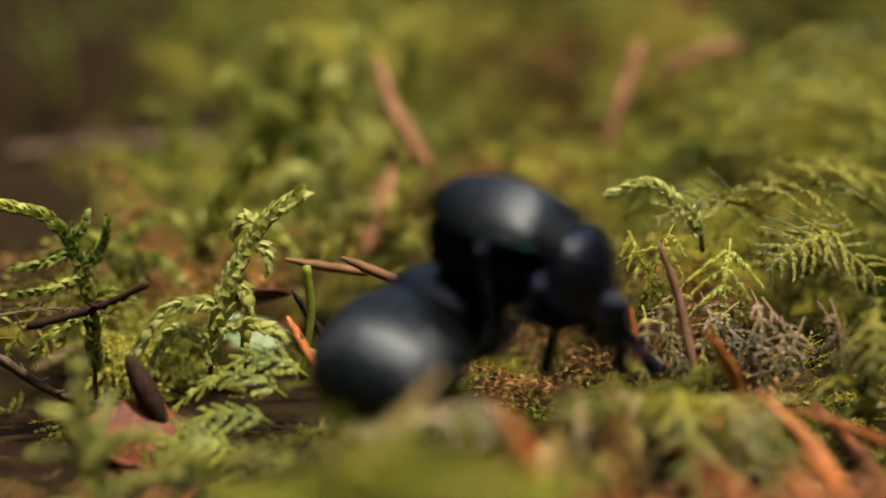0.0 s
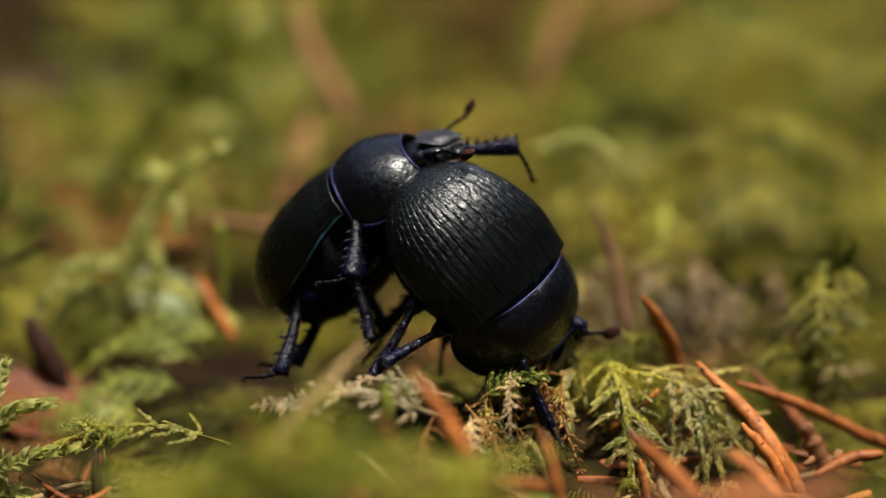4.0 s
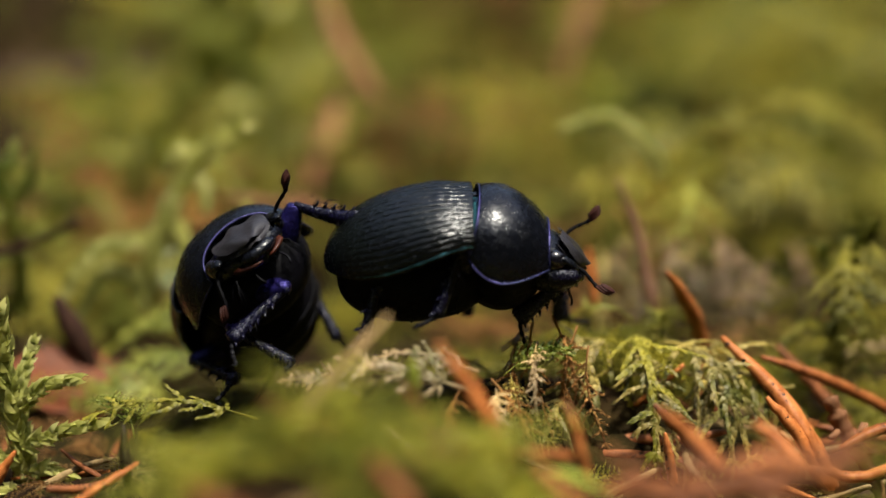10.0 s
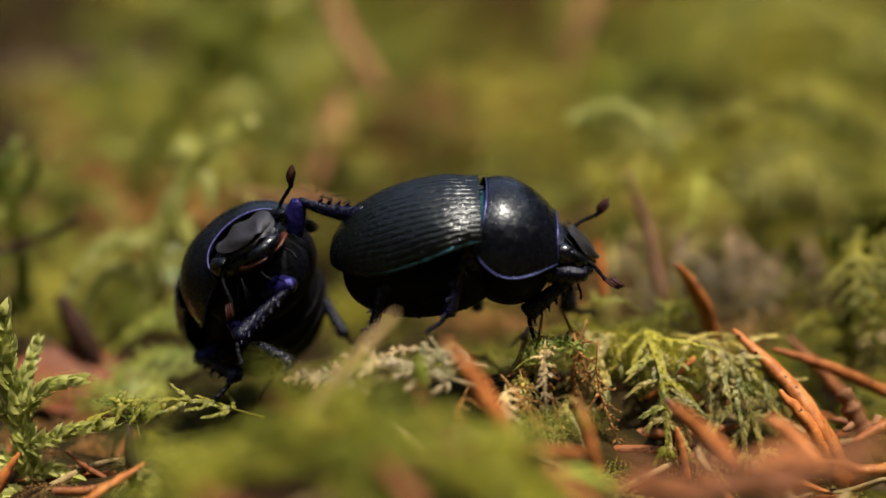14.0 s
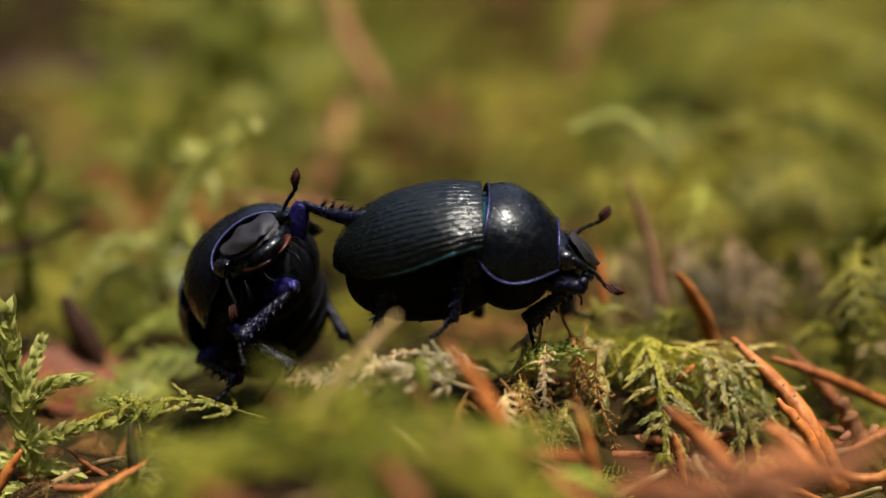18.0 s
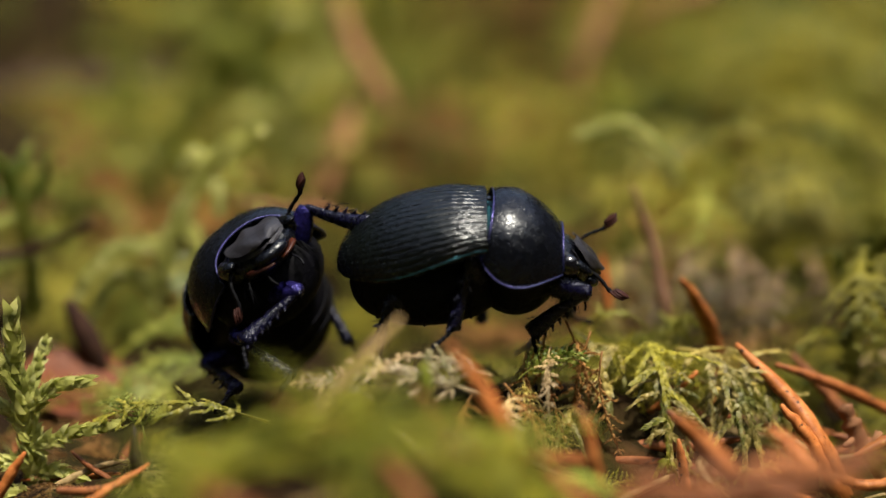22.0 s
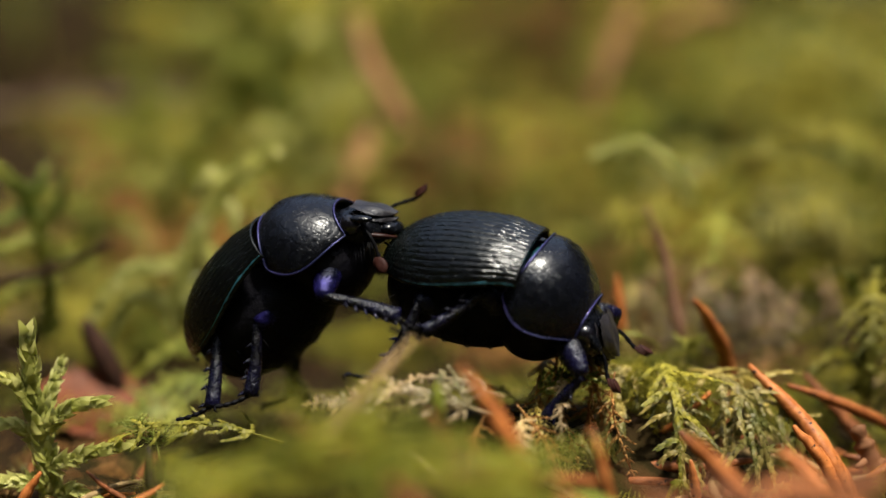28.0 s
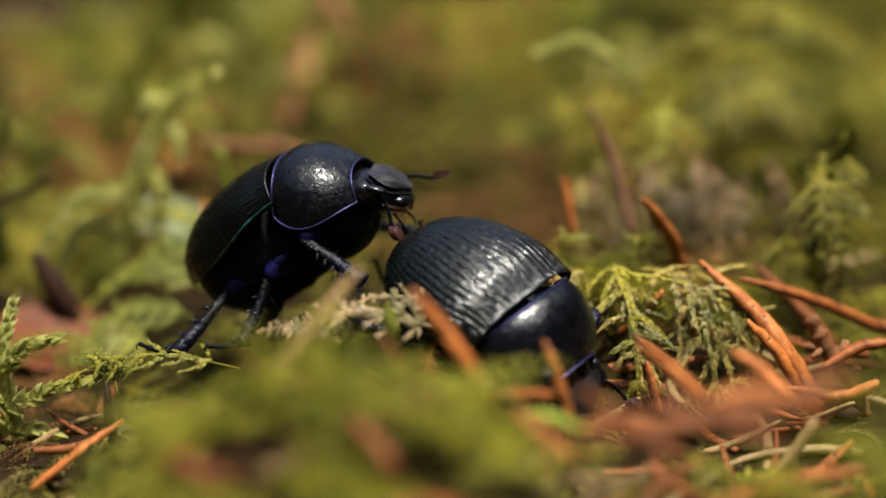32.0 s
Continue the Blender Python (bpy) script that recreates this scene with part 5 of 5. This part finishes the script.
# ankles in the world (mm), by leg, from the time given
WALKER_FEET = {
    ("front", "right"): [(0, 9.0, -1.0, 4.8), (1, 8.8, -1.5, 3.6), (2, 9.0, -3.0, 0.1), (3.5, 9.4, -3.0, -0.2), (5.5, 5.6, -3.0, 2.1), (9, 5.2, -2.5, 5.0), (24, 5.2, -2.5, 4.0), (26, 4.7, -4.0, 4.7), (28.5, 4.9, -6.0, -0.9), (29, 4.1, -7.0, -0.5), (30, 5.4, -9.0, -2.7), (32, 6.5, -9.0, -4.0)],
    ("front", "left"): [(0, 12, 5, 3), (3.5, 11, 5, 2.6), (5.5, 8.5, 4, 3), (24, 7.5, 4, 3.8), (28.5, 9, 2, 1), (32, 9, 0, 1)],
    ("middle", "right"): [(0, 1.3, -3.0, 7.5), (2, 1.7, -4.0, 7.2), (3, -1.7, -5.0, 5.4), (3.5, -1.8, -5.0, 4.7), (5.5, -1.6, -6.0, 3.6), (7, -0.5, -6.0, 4.6), (9, -0.1, -6.0, 6.1), (24, -0.0, -6.0, 5.1), (26, 0.0, -6.0, 5.6), (28.5, -2.8, -7.0, 7.0), (29, -2.7, -7.0, 6.1), (30, -4.8, -6.0, 2.5), (31, -4.7, -6.0, 1.8), (32, -4.6, -6.0, 2.0)],
    ("middle", "left"): [(0, 4, 5, 3), (5.5, 2, 6, 3), (28, 2, 5, 3), (32, 2, 3, 1)],
    ("hind", "right"): [(0, 0.2, -2.0, 8.8), (2, -1.2, -4.0, 5.3), (3, -1.6, -4.0, 3.1), (5.5, -3.8, -6.0, 3.0), (7, -3.9, -6.0, 3.1), (9, -5.4, -6.0, 2.6), (24, -5.3, -6.0, 1.8), (26, -2.8, -6.0, 4.1), (28.5, -5.8, -6.0, 3.8), (30, -5.2, -5.0, 1.6), (32, -5.4, -5.0, 0.9)],
    ("hind", "left"): [(0, 0, 6, 6), (5.5, -2, 6, 3), (28, -3, 5, 3), (32, -3, 4, 1)],
}
CLIMBER_FEET = {
    ("front", "right"): [(0, 0.5, -1.0, 7.0), (2, 1.4, 0.0, 7.3), (3, -2.0, -1.0, 11.5), (3.5, -2.4, -1.0, 9.9), (5.5, -12.6, -4.5, 5.6), (6, -11.5, -4.5, 5.0), (9.5, -13.2, -4.5, 3.9), (23.7, -13.2, -4.5, 3.9), (25, -12.5, -5.0, 5.0), (26, -3.9, -5.5, 9.9), (28.5, -4.8, -5.0, 6.6), (29, -4.8, -5.0, 6.6), (30, -3.5, -5.0, 6.4), (31, -2.2, -5.0, 6.7), (32, -3.4, -5.0, 4.2)],
    ("front", "left"): [(0, -2.7, 5.0, 12.1), (2, 1.8, 6.0, 10.8), (3.5, 9.4, 7.0, 16.3), (5.5, -3.2, -1.0, 14.3), (6, -3.3, -1.0, 14.4), (7, -5.0, -2.0, 12.2), (9.5, -5.0, -2.0, 11.2), (23.7, -5.2, -2.0, 11.1), (25, -4.6, 1.0, 8.4), (28.5, -2.6, 3.0, 8.4), (32, 0.6, 3.0, 4.8)],
    ("middle", "right"): [(0, -8.7, -4.0, 2.2), (2, -2.3, -4.0, 5.3), (3, -1.1, 0.0, 5.4), (3.5, -1.8, 0.0, 5.0), (5.5, -9.2, -5.0, 1.5), (7, -7.5, -5.0, 2.4), (9.5, -9.3, -5.0, 2.6), (23.7, -10.5, -5.0, 1.6), (25, -10.8, -5.0, 1.7), (26, -12.9, -5.0, 1.8), (28.5, -13.8, -4.0, 1.4), (30, -12.4, -4.0, 0.5), (31, -12.1, -4.0, 0.3), (32, -11.4, -4.0, 0.1)],
    ("middle", "left"): [(0, -6.8, 6.0, 0.9), (3.5, -1.1, 5.0, 3.6), (5.5, -6.8, 4.0, 1.6), (9.5, -6.8, 4.0, 1.6), (23.7, -6.9, 4.0, 1.6), (26, -12.0, 2.0, 0.6), (32, -11.0, 4.0, -2.0)],
    ("hind", "right"): [(0, -10.9, -3.0, 0.6), (2, -8.1, -3.0, 1.6), (3, -8.4, 1.0, 3.5), (5.5, -11.2, -2.0, 0.3), (9.5, -13.1, -3.0, 0.8), (23.7, -14.1, -3.0, 0.2), (26, -14.2, -4.0, 1.0), (28.5, -16.5, -4.0, 0.8), (30, -15.5, -4.0, 0.5), (31, -15.7, -4.0, 0.3), (32, -16.9, -4.0, -1.2)],
    ("hind", "left"): [(0, -10.9, 5.0, 0.4), (5.5, -8.5, 3.0, -0.0), (9.5, -10.9, 2.0, 0.1), (26, -10.7, 4.0, -0.8), (32, -10.3, 5.0, -3.4)],
}


def bone(a, along, outer):
    """The pose of a limb that starts at a and points along; its teeth look to outer."""
    x = along.normalized()
    y = outer.cross(x).normalized()
    z = x.cross(y)
    m = Matrix((x, y, z)).transposed().to_4x4()
    m.translation = a * MM
    return m


def leg_poses(pair, side, ankle, pole=None):
    """Thigh and shin poses, in the body's space, that bring the ankle to its place."""
    s = 1 if side == "left" else -1
    hip = Vector(ATTACH[pair])
    hip.y *= s
    L1, L2 = BONES[pair]
    d = ankle - hip
    far = min(max(d.length, abs(L1 - L2) + 0.6), (L1 + L2) * 0.985)
    d = d.normalized()
    out = Vector((0.5 if pair == "front" else -0.45 if pair == "hind" else 0.0, 0.2 * s, 0.6))
    if pole is not None:
        out = pole
    bend = (out - d * out.dot(d)).normalized()
    c = (L1 * L1 + far * far - L2 * L2) / (2 * L1 * far)
    c = max(-1.0, min(1.0, c))
    knee = hip + d * L1 * c + bend * L1 * math.sqrt(1 - c * c)
    end = hip + d * far
    return bone(hip, knee - hip, bend), bone(knee, end - knee, bend)


# where the feelers point: seconds and a direction in the world
FEELERS = {
    "right": [(0, 0.7, -0.3, 0.6), (3.5, 0.8, -0.5, 0.4), (5.5, -0.3, -0.7, -0.6), (7, 0.1, -0.35, -0.95), (24, 0.15, -0.35, -0.9), (25, 0.4, -0.4, -0.8), (32, 0.4, -0.4, -0.8)],
    "left": [(0, 0.8, 0.5, 0.3), (3.5, 0.7, 0.3, 0.6), (5.5, 0.2, 0.2, 0.9), (7, 0.25, -0.1, 0.95), (24, 0.3, -0.1, 0.9), (25, 0.75, 0.2, 0.6), (26, 0.7, 0.2, 0.7), (29, 0.9, 0.1, 0.5), (30, 0.85, 0.1, 0.55), (31, 1.0, 0.1, 0.12), (32, 1.0, 0.1, 0.1)],
}
WALKER_FEELERS = {
    "right": [(0, 0.8, -0.2, -0.6), (7, 0.85, -0.2, -0.5), (24, 0.85, -0.2, -0.5), (26, 0.5, -0.2, -0.8), (32, 0.4, -0.3, -0.9)],
    "left": [(0, 0.9, 0.1, -0.3), (6, 0.9, 0.1, 0.35), (7, 0.8, 0.1, 0.5), (9, 0.75, 0.1, 0.68), (24, 0.8, 0.1, 0.6), (25, 1.0, 0.1, 0.05), (26, 0.85, 0.0, -0.45), (29, 0.85, -0.1, -0.5), (32, 0.8, -0.1, -0.6)],
}


# to which side the knees of the climber's forelegs look, in the world
POLES = {("front", "right"): (-0.9, -0.35, 0.0), ("front", "left"): (-0.1, 0.1, 1.0)}


def feeler_pose(base, along):
    m = along.to_track_quat("X", "Z").to_matrix().to_4x4()
    m.translation = base * MM
    return m


def motions():
    for parts, body_rows, feelers in ((WALKER_PARTS, WALKER_ROWS, WALKER_FEELERS), (CLIMBER_PARTS, CLIMBER_ROWS, FEELERS)):
        for name, s in SIDES:
            stalk, club, base = parts["antenna", name]
            marks, rows = feelers[name], []
            for t, x, y, z, rx, ry, rz, flex in body_rows:
                d = Vector([float(np.interp(t, [q[0] for q in marks], [q[i] for q in marks])) for i in (1, 2, 3)])
                turn = (pose(0, 0, 0, rx, ry, rz) @ pose(0, 0, 0, 0, flex, 0)).to_3x3()
                rows.append((t, feeler_pose(base, turn.inverted() @ d)))
            walk(stalk, rows)
            walk(club, rows)
    for root, parts, rows, feet in ((WALKER, WALKER_PARTS, WALKER_ROWS, WALKER_FEET), (CLIMBER, CLIMBER_PARTS, CLIMBER_ROWS, CLIMBER_FEET)):
        body = [(t, pose(x * MM, y * MM, z * MM, rx, ry, rz)) for t, x, y, z, rx, ry, rz, _ in rows]
        walk(root, body)
        walk(parts["fore"], [(row[0], Matrix.Translation(PIVOT * MM) @ pose(0, 0, 0, 0, row[7], 0)) for row in rows])
        for (pair, side), marks in feet.items():
            when = np.array([m[0] for m in marks], float)
            thigh, shin = [], []
            for t, m in body:
                at_ = Vector([float(np.interp(t, when, [q[i] for q in marks])) for i in (1, 2, 3)])
                pole = POLES.get((pair, side)) if root is CLIMBER else None
                if pole and side == "left" and t > 24.6:
                    pole = (0.0, 0.8, -0.6)
                if pole and side == "right" and 5 < t < 25.5:
                    pole = (0.9, -0.3, 0.35)
                pole = m.to_3x3().inverted() @ Vector(pole) if pole else None
                a, b_ = leg_poses(pair, side, (m.inverted() @ (at_ * MM)) / MM, pole)
                thigh.append((t, a))
                shin.append((t, b_))
            walk(parts[pair, side][0], thigh)
            walk(parts[pair, side][1], shin)


motions()
